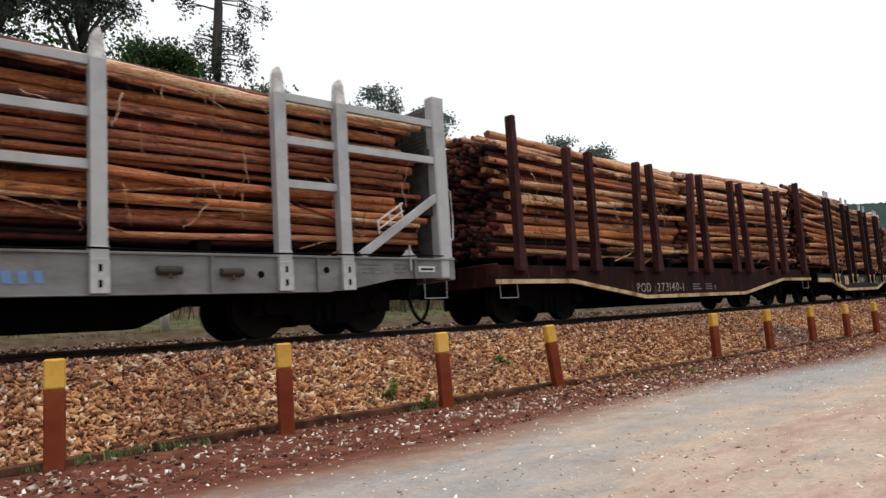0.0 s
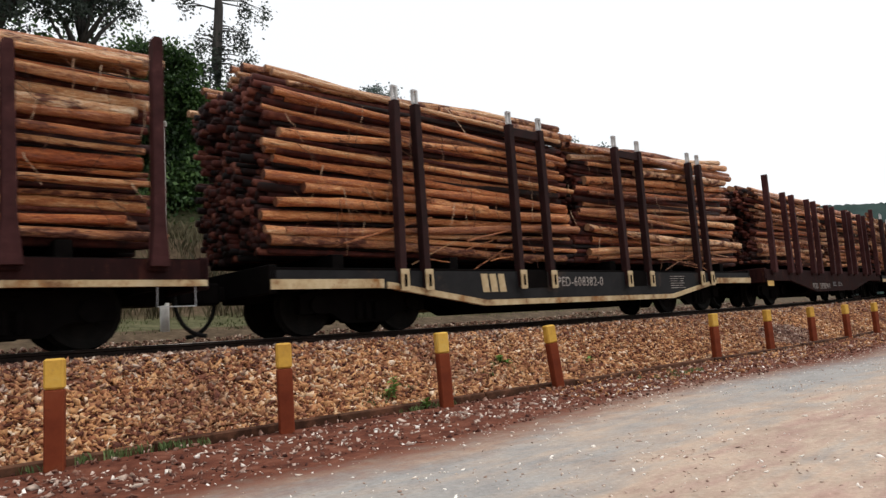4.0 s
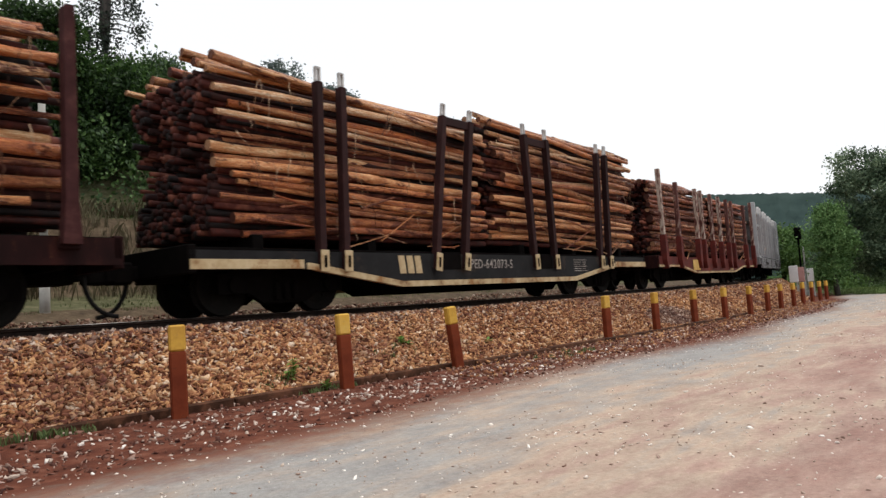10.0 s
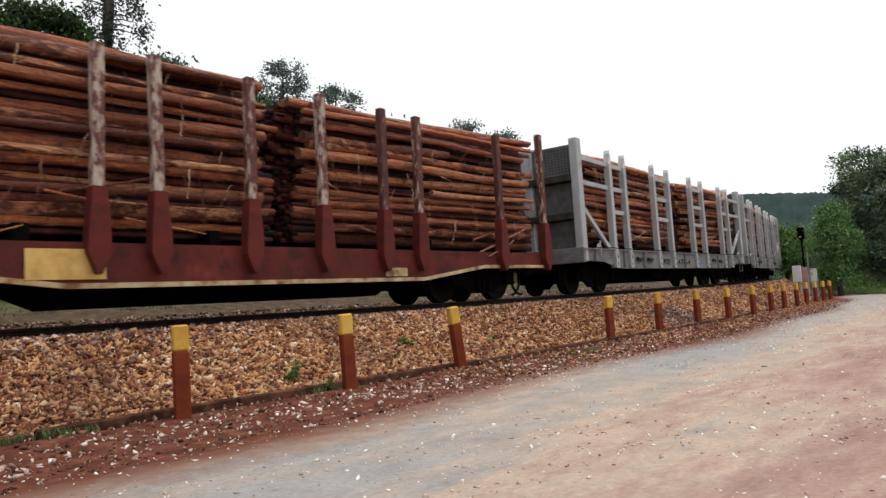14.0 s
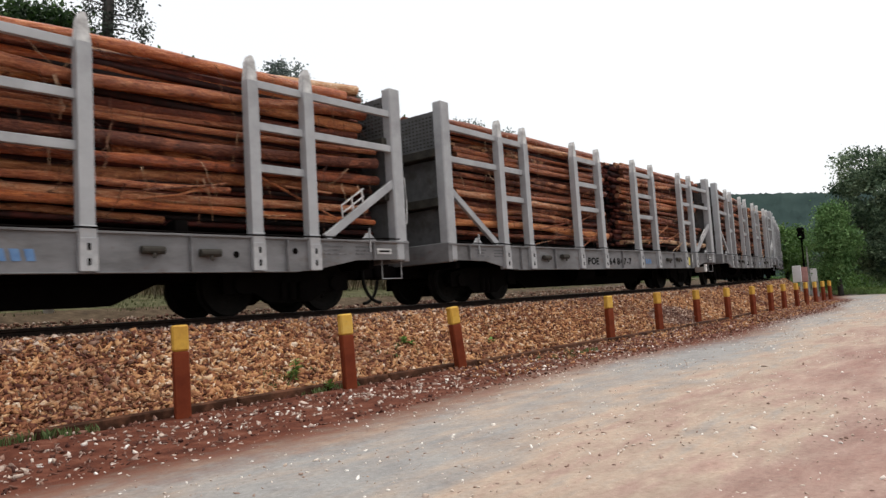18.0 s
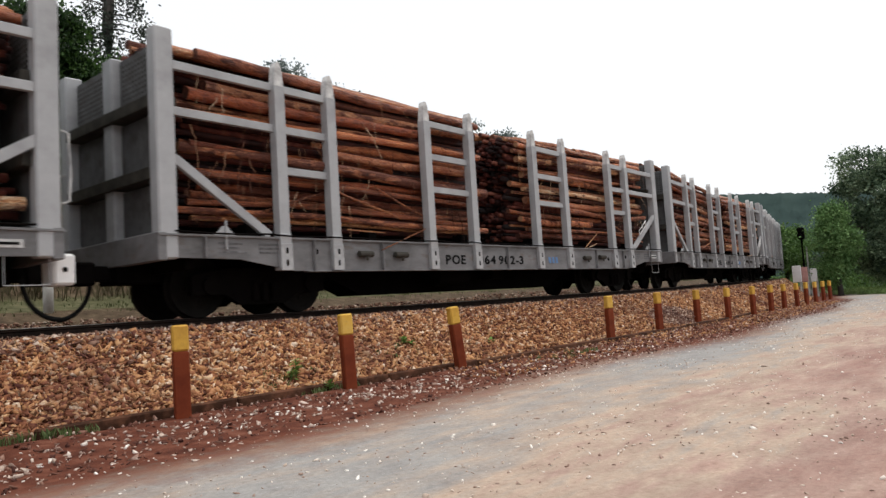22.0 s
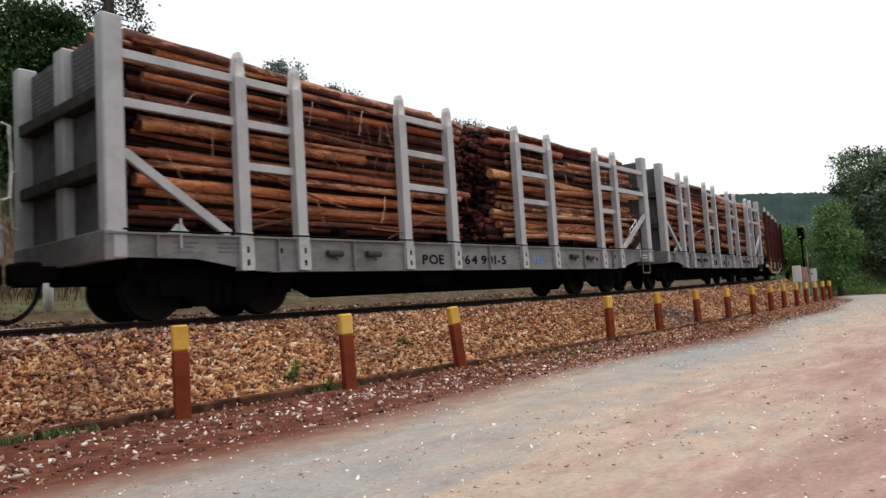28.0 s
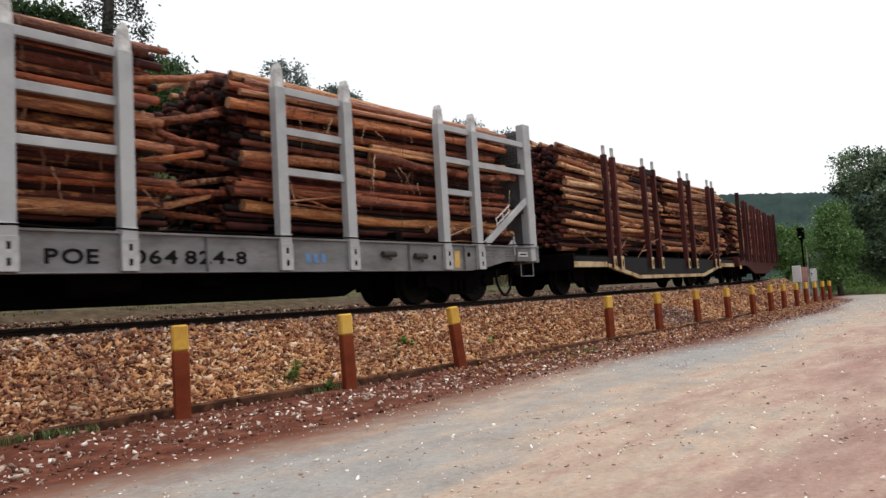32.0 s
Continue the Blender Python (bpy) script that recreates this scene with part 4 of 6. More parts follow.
def inner_logs(length, width, z0, z1, ragged, seed, rise):
    """The logs behind the outer ones: plain round bars with uneven ends, joined."""
    rng = np.random.default_rng(seed)
    n = 7
    d = 0.098
    rows = int((z1 - z0) / (d * 0.88))
    cols = int((width - 0.1) / d)
    A = 2 * np.pi * np.arange(n) / n
    V, F4 = [], []
    k = 0
    for r in range(rows + 2):
        for c in range(cols):
            y = -width / 2 + 0.27 + (c + 0.5 * (r % 2)) * d + rng.uniform(-0.02, 0.02)
            z = z0 + d * 0.5 + r * d * 0.88 + rng.uniform(-0.02, 0.02)
            top = z1 + rise * (1 - (2 * y / width) ** 2)
            if z > top - 0.05 or y > width / 2 - 0.05:
                continue
            if c > 2 and c < cols - 3 and 3 < r < rows - 3 and rng.random() < 0.10:
                continue
            rad = d * rng.uniform(0.30, 0.66)
            swell = 0.13 * math.sin(3.1 * z + seed) + 0.10 * math.sin(4.3 * y + 2 * z)
            x0 = -length / 2 + 0.06 + swell + rng.normal(0, 0.07 + 0.08 * ragged) + (rng.random() < 0.06) * rng.normal(0, 0.25)
            x1 = length / 2 - 0.07 - swell + rng.normal(0, 0.07 + 0.10 * ragged) - (rng.random() < 0.06) * rng.normal(0, 0.25)
            x0, x1 = max(x0, -length / 2 - 0.06), min(x1, length / 2 + 0.10)
            dz = rng.uniform(-0.05, 0.05)
            for xe, zz in ((x0, z), (x1, z + dz)):
                V.append(np.stack([np.full(n, xe) + rng.uniform(-0.01, 0.01, n), y + rad * np.cos(A), zz + rad * np.sin(A)], 1))
                V.append(np.array([[xe, y, zz]]))
            o = k * (2 * n + 2)
            for j in range(n):
                j2 = (j + 1) % n
                F4.append((o + j, o + j2, o + n + 1 + j2))
                F4.append((o + j, o + n + 1 + j2, o + n + 1 + j))
                F4.append((o + n, o + j2, o + j))
                F4.append((o + 2 * n + 1, o + n + 1 + j, o + n + 1 + j2))
            k += 1
    return raw_mesh("log_core", np.concatenate(V), np.array(F4), M_LOG_SHADE)


INNER = {}


def log_stack(centre_c, x_mid, length, z0, ends, width, ragged, seed, label, rise=0.12, strips=84, wild=0.9, thick=1.0, kinds=LOGS, splinters=2):
    """A load of logs, laid lengthwise, as a thing that rides with its wagon. ends: the height of its front and of its rear end."""
    z1 = (ends[0] + ends[1]) / 2
    splay = math.atan((ends[1] - ends[0]) / length)
    rng = random.Random(seed)
    st = thing("log_stack", label, "log stack", "loads of eucalyptus logs")
    key = (round(length, 2), width, z0, min(ends), ragged, seed % 3)
    if key not in INNER:
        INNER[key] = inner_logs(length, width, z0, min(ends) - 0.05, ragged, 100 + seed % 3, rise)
    part("log_core", INNER[key], st, "sawn log ends coloured dark for the stack's inner shade", pose(x_mid, 0, 0), "stuff")

    def lay(y, z, d, stagger):
        pitch = -splay * min(1.0, max(0.0, (z - z0) / (z1 - z0)))
        ln = min(length * rng.uniform(0.90, 1.02) + rng.uniform(-1, 1) * ragged * 0.4, length + 0.2)
        x = x_mid + rng.uniform(-1, 1) * (0.08 + ragged * 0.25) * stagger
        if rng.random() < 0.16:              # a shorter log whose sawn end shows
            cut = rng.uniform(0.25, 0.6)
            x += rng.choice((-0.5, 0.5)) * ln * cut
            ln *= 1 - cut
        x = min(max(x, x_mid - length / 2 - 0.10 + ln / 2), x_mid + length / 2 + 0.12 - ln / 2)
        m = (Matrix.Translation((x, y, z - (x - x_mid) * math.tan(pitch))) @ Euler((rng.uniform(0, 6.3), pitch + rng.uniform(-0.017, 0.017) * wild * min(1.0, 6.5 / ln), rng.uniform(-0.009, 0.009))).to_matrix().to_4x4()
             @ Matrix.Diagonal((ln * rng.choice((1, -1)), d, d, 1)))
        part("log", rng.choice(kinds), st, m=m)

    z = z0 + 0.05
    while z < z1 - 0.09:                     # near face
        d = rng.choice((0.075, 0.09, 0.105, 0.12, 0.135, 0.155)) * rng.uniform(0.92, 1.08) * thick
        lay(-width / 2 + d * 0.5 + rng.choice((0, 0.01, 0.03, 0.07, 0.14, 0.22)), z + d / 2, d, 1)
        z += d * rng.choice((0.92, 1.0, 1.06, 1.18, 1.34))
    y = -width / 2 + 0.1
    while y < width / 2 - 0.05:              # top layer
        d = rng.choice((0.09, 0.11, 0.13, 0.15)) * thick
        lay(y + d / 2, z1 - 0.06 + rise * (1 - (2 * y / width) ** 2) + rng.uniform(-0.03, 0.03), d, 1)
        y += d * 0.97
    for k in range(strips):                  # bark hanging off
        x = x_mid + rng.uniform(-0.48, 0.48) * length
        zz = rng.uniform(z0 + 0.35, z1)
        part("bark_strip", rng.choice(STRIPS), st, m=pose(x, -width / 2 - 0.02, zz, rng.uniform(-12, 12), rng.choice((-48, -20, -8, 0, 0, 6, 14, 36)) + rng.uniform(-9, 9), rng.uniform(-15, 15)))
    for k in range(splinters):               # splintered branches caught at the foot of the load
        x, ln = x_mid + rng.uniform(-0.1, 0.28) * length, rng.uniform(0.5, 1.3)
        m = (Matrix.Translation((x, -width / 2 - rng.uniform(0.05, 0.16), z0 + rng.uniform(-0.12, 0.22))) @ Euler((0, rng.uniform(-0.5, 0.25), rng.uniform(-0.15, 0.15))).to_matrix().to_4x4()
             @ Matrix.Diagonal((ln, 0.022, 0.022, 1)))
        part("splinter", rng.choice(PALE), st, "pale splintered branch", m)
    for k in range(4):                       # thin loose sticks
        x, ln = x_mid + rng.uniform(-0.35, 0.35) * length, rng.uniform(0.7, 1.8)
        m = (Matrix.Translation((x, -width / 2 - 0.02, z0 + rng.uniform(0.02, 0.5) + 0.1)) @ Euler((0, rng.uniform(-0.35, 0.35), rng.uniform(-0.03, 0.03))).to_matrix().to_4x4()
             @ Matrix.Diagonal((ln, 0.035, 0.035, 1)))
        part("stick", rng.choice(LOGS), st, m=m)
    moving.append((st, centre_c))
    return st


# ================= train: wagons =================
def stake_gray(z_top, z_foot=0.60):
    """Steel stake that narrows at the top."""
    g = Geo()
    g.prism([(-0.085, z_foot), (0.085, z_foot), (0.085, z_top - 0.30), (-0.085, z_top - 0.30)], -0.07, 0.07)
    g.box(-0.095, -0.085, z_foot - 0.012, 0.095, 0.07, 1.10, 0.006)
    return g.mesh("stake", M_GRAY)


STAKE_G = stake_gray(3.50)
STAKE_TIP = Geo().prism([(-0.085, 3.195), (0.085, 3.195), (0.055, 3.47), (0.02, 3.55), (-0.02, 3.55), (-0.055, 3.47)], -0.06, 0.06).mesh("stake_tip", M_TIP)
STAKE_FOOT = Geo().box(-0.10, -0.095, 0.585, 0.10, -0.0865, 0.96, 0.004).mesh("stake_foot", M_FOOT)
# Black inlay in place of a cut, for the shade inside the slot.
SLOT = Geo().box(-0.018, -0.103, 0.65, 0.018, -0.0955, 0.73, 0.002).mesh("slot", M_BLACK)
G_PAIRS = ((-5.52, -4.57), (-2.36, -1.10), (1.10, 2.36), (4.57, 5.52))
GH = 7.44
GB = 0.07          # the body sits this far behind the stakes' middle
GY = 1.38


def grey_wagon_parts():
    """Meshes shared by all the grey wagons."""
    P = {}
    out = [(-GH, 0.76), (-6.3, 0.74), (-5.4, 0.58), (5.4, 0.58), (6.3, 0.74), (GH, 0.76), (GH, 1.02), (-GH, 1.02)]
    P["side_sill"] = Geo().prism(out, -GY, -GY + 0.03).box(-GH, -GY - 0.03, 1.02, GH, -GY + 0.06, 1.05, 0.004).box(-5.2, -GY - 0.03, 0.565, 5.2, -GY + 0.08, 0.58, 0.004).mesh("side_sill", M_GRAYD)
    P["far_sill"] = Geo().prism(out, GY - 0.03, GY).box(-GH, GY - 0.06, 1.02, GH, GY + 0.03, 1.05, 0.004).mesh("side_sill", M_GRAY)
    P["deck"] = Geo().box(-GH + 0.02, -GY + 0.07, 1.0, GH - 0.02, GY - 0.07, 1.045, 0.004).mesh("deck", M_BLACK)
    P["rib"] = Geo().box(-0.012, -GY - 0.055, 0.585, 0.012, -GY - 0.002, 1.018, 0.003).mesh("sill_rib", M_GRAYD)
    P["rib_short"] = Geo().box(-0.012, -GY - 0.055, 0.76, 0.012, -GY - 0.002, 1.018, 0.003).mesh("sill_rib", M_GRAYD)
    # The darker steel puts the end face's shade into the headstock's colour.
    P["headstock"] = Geo().box(-0.06, -GY - 0.02, 0.72, 0.06, GY + 0.02, 1.07, 0.012).mesh("headstock", M_GRAYD)
    P["corner_post"] = Geo().box(-0.125, -0.10, 0.74, 0.125, 0.10, 3.63, 0.02).mesh("corner_post", M_GRAY)
    P["mid_post"] = Geo().box(-0.14, -0.13, 1.05, 0.14, 0.13, 3.56, 0.02).mesh("end_post", M_GRAY)
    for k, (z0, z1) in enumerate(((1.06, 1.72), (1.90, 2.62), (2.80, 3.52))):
        P["end_panel%d" % k] = Geo().box(-0.02, -0.565, z0, 0.02, 0.565, z1, 0.004).mesh("end_panel", M_END_SHADE)
    # Dark raised dots drawn for the punched holes.
    mesh_g = Geo()
    for r in range(9):
        for q in range(12):
            mesh_g.box(-0.024, -0.49 + q * 0.085, 2.88 + r * 0.066, 0.024, -0.445 + q * 0.085, 2.91 + r * 0.066, 0.002)
    P["perforation"] = mesh_g.mesh("perforation", M_DARKSTEEL)
    P["end_beam"] = Geo().box(-0.17, -1.27, 1.74, 0.17, 1.27, 1.90, 0.01).mesh("end_beam", M_DARKSTEEL)
    for k, (a, b, z) in enumerate(((-7.24, -5.60, 3.13), (-7.24, -5.60, 2.54), (-5.44, -4.65, 3.13), (-5.44, -4.65, 2.54), (-5.44, -4.65, 1.95),
                                   (-2.28, -1.18, 3.13), (-2.28, -1.18, 2.54), (-2.28, -1.18, 1.95))):
        P["rail%d" % k] = Geo().box(a + 0.14 * (k < 2), -0.035, z, b, 0.035, z + 0.11, 0.006).mesh("cross_rail", M_GRAY)
        P["railm%d" % k] = Geo().box(-b, -0.035, z, -a, 0.035, z + 0.11, 0.006).mesh("cross_rail", M_GRAY)
    P["brace"] = Geo().beam((-7.10, 0, 2.00), (-5.72, 0, 1.07), 0.07, 0.12).mesh("diagonal_brace", M_GRAY)
    P["bracem"] = Geo().beam((7.28, 0, 2.03), (5.80, 0, 1.07), 0.07, 0.12).mesh("diagonal_brace", M_GRAY)
    g = Geo()
    for a, b in (((5.95, 1.42), (6.42, 1.72)), ((5.95, 1.54), (6.42, 1.84))):
        g.beam((a[0], -0.05, a[1]), (b[0], -0.05, b[1]), 0.02, 0.02, 0.002)
    for q in (0.05, 0.5, 0.95):
        x, z = 5.95 + 0.47 * q, 1.42 + 0.30 * q
        g.beam((x, -0.05, z - 0.08), (x - 0.02, -0.05, z + 0.13), 0.02, 0.02, 0.002)
    P["step_rail"] = g.mesh("step_rail", M_TIP)
    P["bracket"] = Geo().prism([(-0.15, 1.052), (0.15, 1.052), (0.07, 1.12), (0.03, 1.17), (-0.03, 1.17), (-0.07, 1.12)], -GY - 0.02, -GY + 0.02).box(-0.010, -GY - 0.05, 0.86, 0.010, -GY - 0.02, 1.24, 0.003).mesh(
        "lashing_bracket", M_GRAY)
    P["handrail"] = Geo().tube([(0, 0, 1.15), (0.07, -0.02, 1.18), (0.09, -0.02, 1.5), (0.07, -0.02, 1.95), (0.0, 0, 1.98)], 0.014, 6).mesh("grab_handle", M_TIP)
    P["step"] = Geo().tube([(-0.22, 0, 0.76), (-0.22, 0, 0.45), (0.22, 0, 0.45), (0.22, 0, 0.76)], 0.008, 6).mesh("foot_step", M_GRAY)
    P["plate"] = Geo().box(-0.16, -GY - 0.008, 0.86, 0.16, -GY - 0.002, 0.95, 0.002).mesh("maker_plate", M_TIP)
    P["plate_bar"] = Geo().box(-0.12, -GY - 0.014, 0.89, 0.12, -GY - 0.009, 0.92, 0.001).mesh("plate_bar", M_LETTER_K)
    d = Geo()
    for r, (a, b) in enumerate(((0.0, 0.36), (0.0, 0.30), (0.0, 0.42))):
        d.box(a, -GY - 0.006, 0.93 - r * 0.055, b, -GY - 0.002, 0.945 - r * 0.055 + 0.012, 0.001)
        d.box(0.62, -GY - 0.006, 0.93 - r * 0.055, 0.94, -GY - 0.002, 0.945 - r * 0.055 + 0.012, 0.001)
    P["data"] = d.mesh("small_print", M_PRINT)
    tb = Geo()
    for r in range(6):
        tb.box(0, -GY - 0.006, 0.80 + r * 0.05, 0.62 if r in (0, 5) else 0.30 + 0.05 * (r % 3), -GY - 0.002, 0.812 + r * 0.05, 0.001)
        if 0 < r < 5:
            tb.box(0.40, -GY - 0.006, 0.80 + r * 0.05, 0.58 - 0.04 * (r % 2), -GY - 0.002, 0.815 + r * 0.05, 0.001)
    P["data_w"] = P["data"].copy()
    P["data_w"].materials[0] = M_PRINT
    rc = random.Random(77)
    pts = [(-7.2 + 0.45 * k, -GY - 0.115, 1.065 + rc.uniform(-0.016, 0.012)) for k in range(33)]
    P["cable"] = Geo().tube(pts, 0.012, 6).mesh("cable", M_BLACK)
    P["table"] = tb.mesh("small_print", M_LETTER_W)
    # Black disc laid on the sill for the shade inside a hole.
    P["hole"] = Geo().tube([(0, -GY - 0.006, 0), (0, -GY - 0.001, 0)], 0.045, 12).mesh("sill_hole", M_BLACK)
    P["winch"] = Geo().box(-0.11, -GY - 0.09, -0.03, 0.11, -GY - 0.01, 0.04, 0.02).tube([(-0.14, -GY - 0.05, 0.01), (0.14, -GY - 0.05, 0.01)], 0.050, 10).box(-0.02, -GY - 0.10, -0.09, 0.02, -GY - 0.07, -0.03, 0.008).mesh("strap_winch", M_DARKSTEEL)
    for k in range(3):
        P["mark%d" % k] = Geo().prism([(0.14 * k, 0.13), (0.14 * k + 0.09, 0.13), (0.14 * k + 0.115, 0), (0.14 * k + 0.025, 0)], -GY - 0.006, -GY - 0.002).mesh("blue_mark", M_BLUE)
    return P


GP = grey_wagon_parts()


def grey_wagon(c, number, seed, yellow_tag=False, size=1.02, tags=False, jumble=0, tops=((3.40, 3.42), (3.40, 3.44))):
    w = thing("timber_wagon", "pale grey steel timber wagon with stakes and end walls", "freight wagon", "wagons of the timber train")
    rng = random.Random(seed)
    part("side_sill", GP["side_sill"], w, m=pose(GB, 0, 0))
    part("side_sill", GP["far_sill"], w, m=pose(GB, 0, 0))
    part("deck", GP["deck"], w, "black deck", pose(GB, 0, 0))
    for x in (-6.75, -5.0, -3.6, -0.1, 3.6, 5.05, 6.7):
        part("sill_rib", GP["rib_short" if abs(x) > 6 else "rib"], w, m=pose(x, 0, 0))
    for d in (-1, 1):
        part("headstock", GP["headstock"], w, m=pose(d * (GH - 0.06) + GB, 0, 0))
        for y in (-0.705, 0.705):
            for k in range(3):
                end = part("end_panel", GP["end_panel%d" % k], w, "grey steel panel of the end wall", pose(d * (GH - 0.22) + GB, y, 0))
            part("perforation", GP["perforation"], end, kind="stuff")
        for z in (0.0, 0.90):
            part("end_beam", GP["end_beam"], w, "dark cross beam", pose(d * (GH - 0.20) + GB, 0, z))
        part("end_post", GP["mid_post"], w, m=pose(d * (GH - 0.22) + GB, 0, 0))
        for sy in (-1, 1):
            part("corner_post", GP["corner_post"], w, m=pose(d * (GH - 0.15) + GB, sy * (GY - 0.085), 0))
        if d > 0:
            part("foot_step", GP["step"], w, "white bent foot step", pose(GH - 0.28, -GY + 0.06, 0))
    for sy in (-1, 1):
        for pr in G_PAIRS:
            for x in pr:
                s = part("stake", STAKE_G, w, m=pose(x, sy * (GY - 0.02), 0, 0, 0, 0 if sy < 0 else 180))
                part("stake_tip", STAKE_TIP, s, "worn whitish stake tip")
                if sy < 0:
                    foot = part("stake_foot", STAKE_FOOT, w, "scuffed pale grey stake foot", pose(x, -GY + 0.02, 0))
                    part("slot", SLOT, foot)
                    part("slot", SLOT, foot, m=pose(0, 0, 0.17))
        for k in range(8):
            part("cross_rail", GP["rail%d" % k], w, m=pose(0, sy * (GY - 0.05), 0))
            part("cross_rail", GP["railm%d" % k], w, m=pose(0, sy * (GY - 0.05), 0))
        part("diagonal_brace", GP["brace"], w, m=pose(0, sy * (GY - 0.05), 0))
        part("diagonal_brace", GP["bracem"], w, m=pose(0, sy * (GY - 0.05), 0))
    part("step_rail", GP["step_rail"], w, "small white step frame on the brace", pose(0.10, -GY, 0.02))
    part("cable", GP["cable"], w, "dark cable along the top of the sill")
    for x in (-6.45, 6.62):
        part("lashing_bracket", GP["bracket"], w, "pale triangular lashing bracket", pose(x, 0, 0))
    part("grab_handle", GP["handrail"], w, "white grab handle", pose(GH + 0.10, -GY + 0.12, 0.2))
    part("grab_handle", GP["handrail"], w, "white grab handle", pose(-GH + 0.10, GY - 0.12, 0.2, 0, 0, 180))
    pl = part("maker_plate", GP["plate"], w, "white maker's plate", pose(6.95, 0, -0.02))
    part("plate_bar", GP["plate_bar"], pl)
    part("small_print", GP["data"], w, "black data lines too small to read", pose(-6.55, 0, 0), "stuff")
    part("small_print", GP["data"], w, "black data lines too small to read", pose(5.72, 0, 0), "stuff")
    for x, z in ((-4.95, 0.86), (4.25, 0.80), (5.2, 0.86)):
        part("sill_hole", GP["hole"], w, m=pose(x, 0, z))
    for x in (-4.0, -3.2, 3.1, 3.85):
        part("strap_winch", GP["winch"], w, "dark grimy strap winch", pose(x, 0, 0.82 + rng.uniform(-0.02, 0.02)))
    letter_row("POE", 0.16, M_LETTER_K, 1.3, w, pose(-2.0, -GY - 0.004, 0.68))
    letter_row(number[:3] + " " + number[3:], 0.16, M_LETTER_K, 1.47, w, pose(-1.05, -GY - 0.004, 0.68))
    for k in range(3):
        part("blue_mark", GP["mark%d" % k], w, "small blue painted mark", pose(1.45, 0, 0.70))
    if tags:
        letter_row("E", 0.14, M_LETTER_K, 1.2, w, pose(2.50, -GY - 0.004, 0.70), 0.06)
        part("tag", Geo().box(-0.10, -GY - 0.008, 0.66, 0.10, -GY - 0.003, 0.90, 0.002).mesh("tag", M_YELLOWT), w, "bright yellow tag", pose(4.88, 0, 0))
        part("tag", Geo().box(-0.07, -GY - 0.02, 0.74, 0.07, -GY - 0.003, 1.0, 0.004).mesh("tag", M_TIP), w, "small white plate", pose(5.16, 0, 0))
    if tags:
        box = part("marker_box", Geo().box(GH + GB + 0.02, -1.02, 0.46, GH + GB + 0.26, -0.64, 0.82, 0.03).mesh("marker_box", M_WHITE), w, "white painted box below the end wall")
        # Black disc on the box's face for its dark hole.
        part("box_hole", Geo().tube([(GH + GB + 0.14, -1.026, 0.64), (GH + GB + 0.14, -1.019, 0.64)], 0.03, 10).mesh("box_hole", M_BLACK), box)
    if yellow_tag:
        part("tag", Geo().box(4.78, -GY - 0.008, 0.62, 4.93, -GY - 0.003, 0.92, 0.002).mesh("tag", M_YELLOWP), w, "yellow tag")
    for x in (-5.9, -3.6, -1.2, 1.2, 3.6, 5.9):
        part("bunk", BUNK, w, "dark cross bunk under the logs", pose(x, 0, 1.045))
    running_gear(w, GH, 5.5, 0.22)
    moving.append((w, c))
    lab = "stack of orange-brown eucalyptus logs between grey stakes"
    log_stack(c, -3.72 + rng.uniform(-0.05, 0.05), 6.50, 1.20, tops[0], 2.46, rng.uniform(0.3, 0.6), seed * 2, lab, rise=0.24, thick=size, kinds=LOGS * 3 + PALE)
    rear = log_stack(c, 3.80 + rng.uniform(-0.05, 0.05), 6.48, 1.20, tops[1], 2.46, rng.uniform(0.3, 0.6), seed * 2 + 1, lab, rise=0.24, thick=size, kinds=LOGS * 3 + PALE)
    for k in range(jumble):                  # logs fallen across the gap between the two loads
        m = (Matrix.Translation((rng.uniform(-0.75, 0.35), rng.uniform(-1.12, -0.55), 1.35 + 1.75 * k / max(1, jumble - 1))) @ Euler((0, rng.uniform(-0.42, 0.42), rng.uniform(-0.25, 0.25))).to_matrix().to_4x4()
             @ Matrix.Diagonal((rng.uniform(1.1, 1.9), 0.10, 0.10, 1)))
        part("log", rng.choice(LOGS), rear, "log lying askew", m)


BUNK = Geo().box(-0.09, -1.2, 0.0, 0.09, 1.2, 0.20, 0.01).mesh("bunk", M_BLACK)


def belly(h, zt, ze, zm, x1, x2):
    return [(-h, ze), (-x2, ze), (-x1, zm), (x1, zm), (x2, ze), (h, ze), (h, zt), (-h, zt)]


def stripe(h, ze, zm, x1, x2, t=0.07):
    """A painted band along the lower edge of a fish-bellied sill."""
    lo = [(-h, ze), (-x2, ze), (-x1, zm), (x1, zm), (x2, ze), (h, ze)]
    return lo + [(x, z + t) for x, z in lo[::-1]]


def brown_stake(z_top, w=0.075, foot=0.14):
    g = Geo()
    g.prism([(-foot, 0.86), (foot, 0.86), (w, 1.35), (w * 0.85, z_top - 0.025), (w * 0.6, z_top), (-w * 0.6, z_top), (-w * 0.85, z_top - 0.025), (-w, 1.35)], -0.07, 0.07)
    return g.mesh("stake", M_STAKE)


STAKE_B, STAKE_BE = brown_stake(3.18, 0.068, 0.115), brown_stake(3.54, 0.068, 0.105)
STAKE_RD = brown_stake(3.35)
STAKE_RD.materials[0] = M_STAKE_R


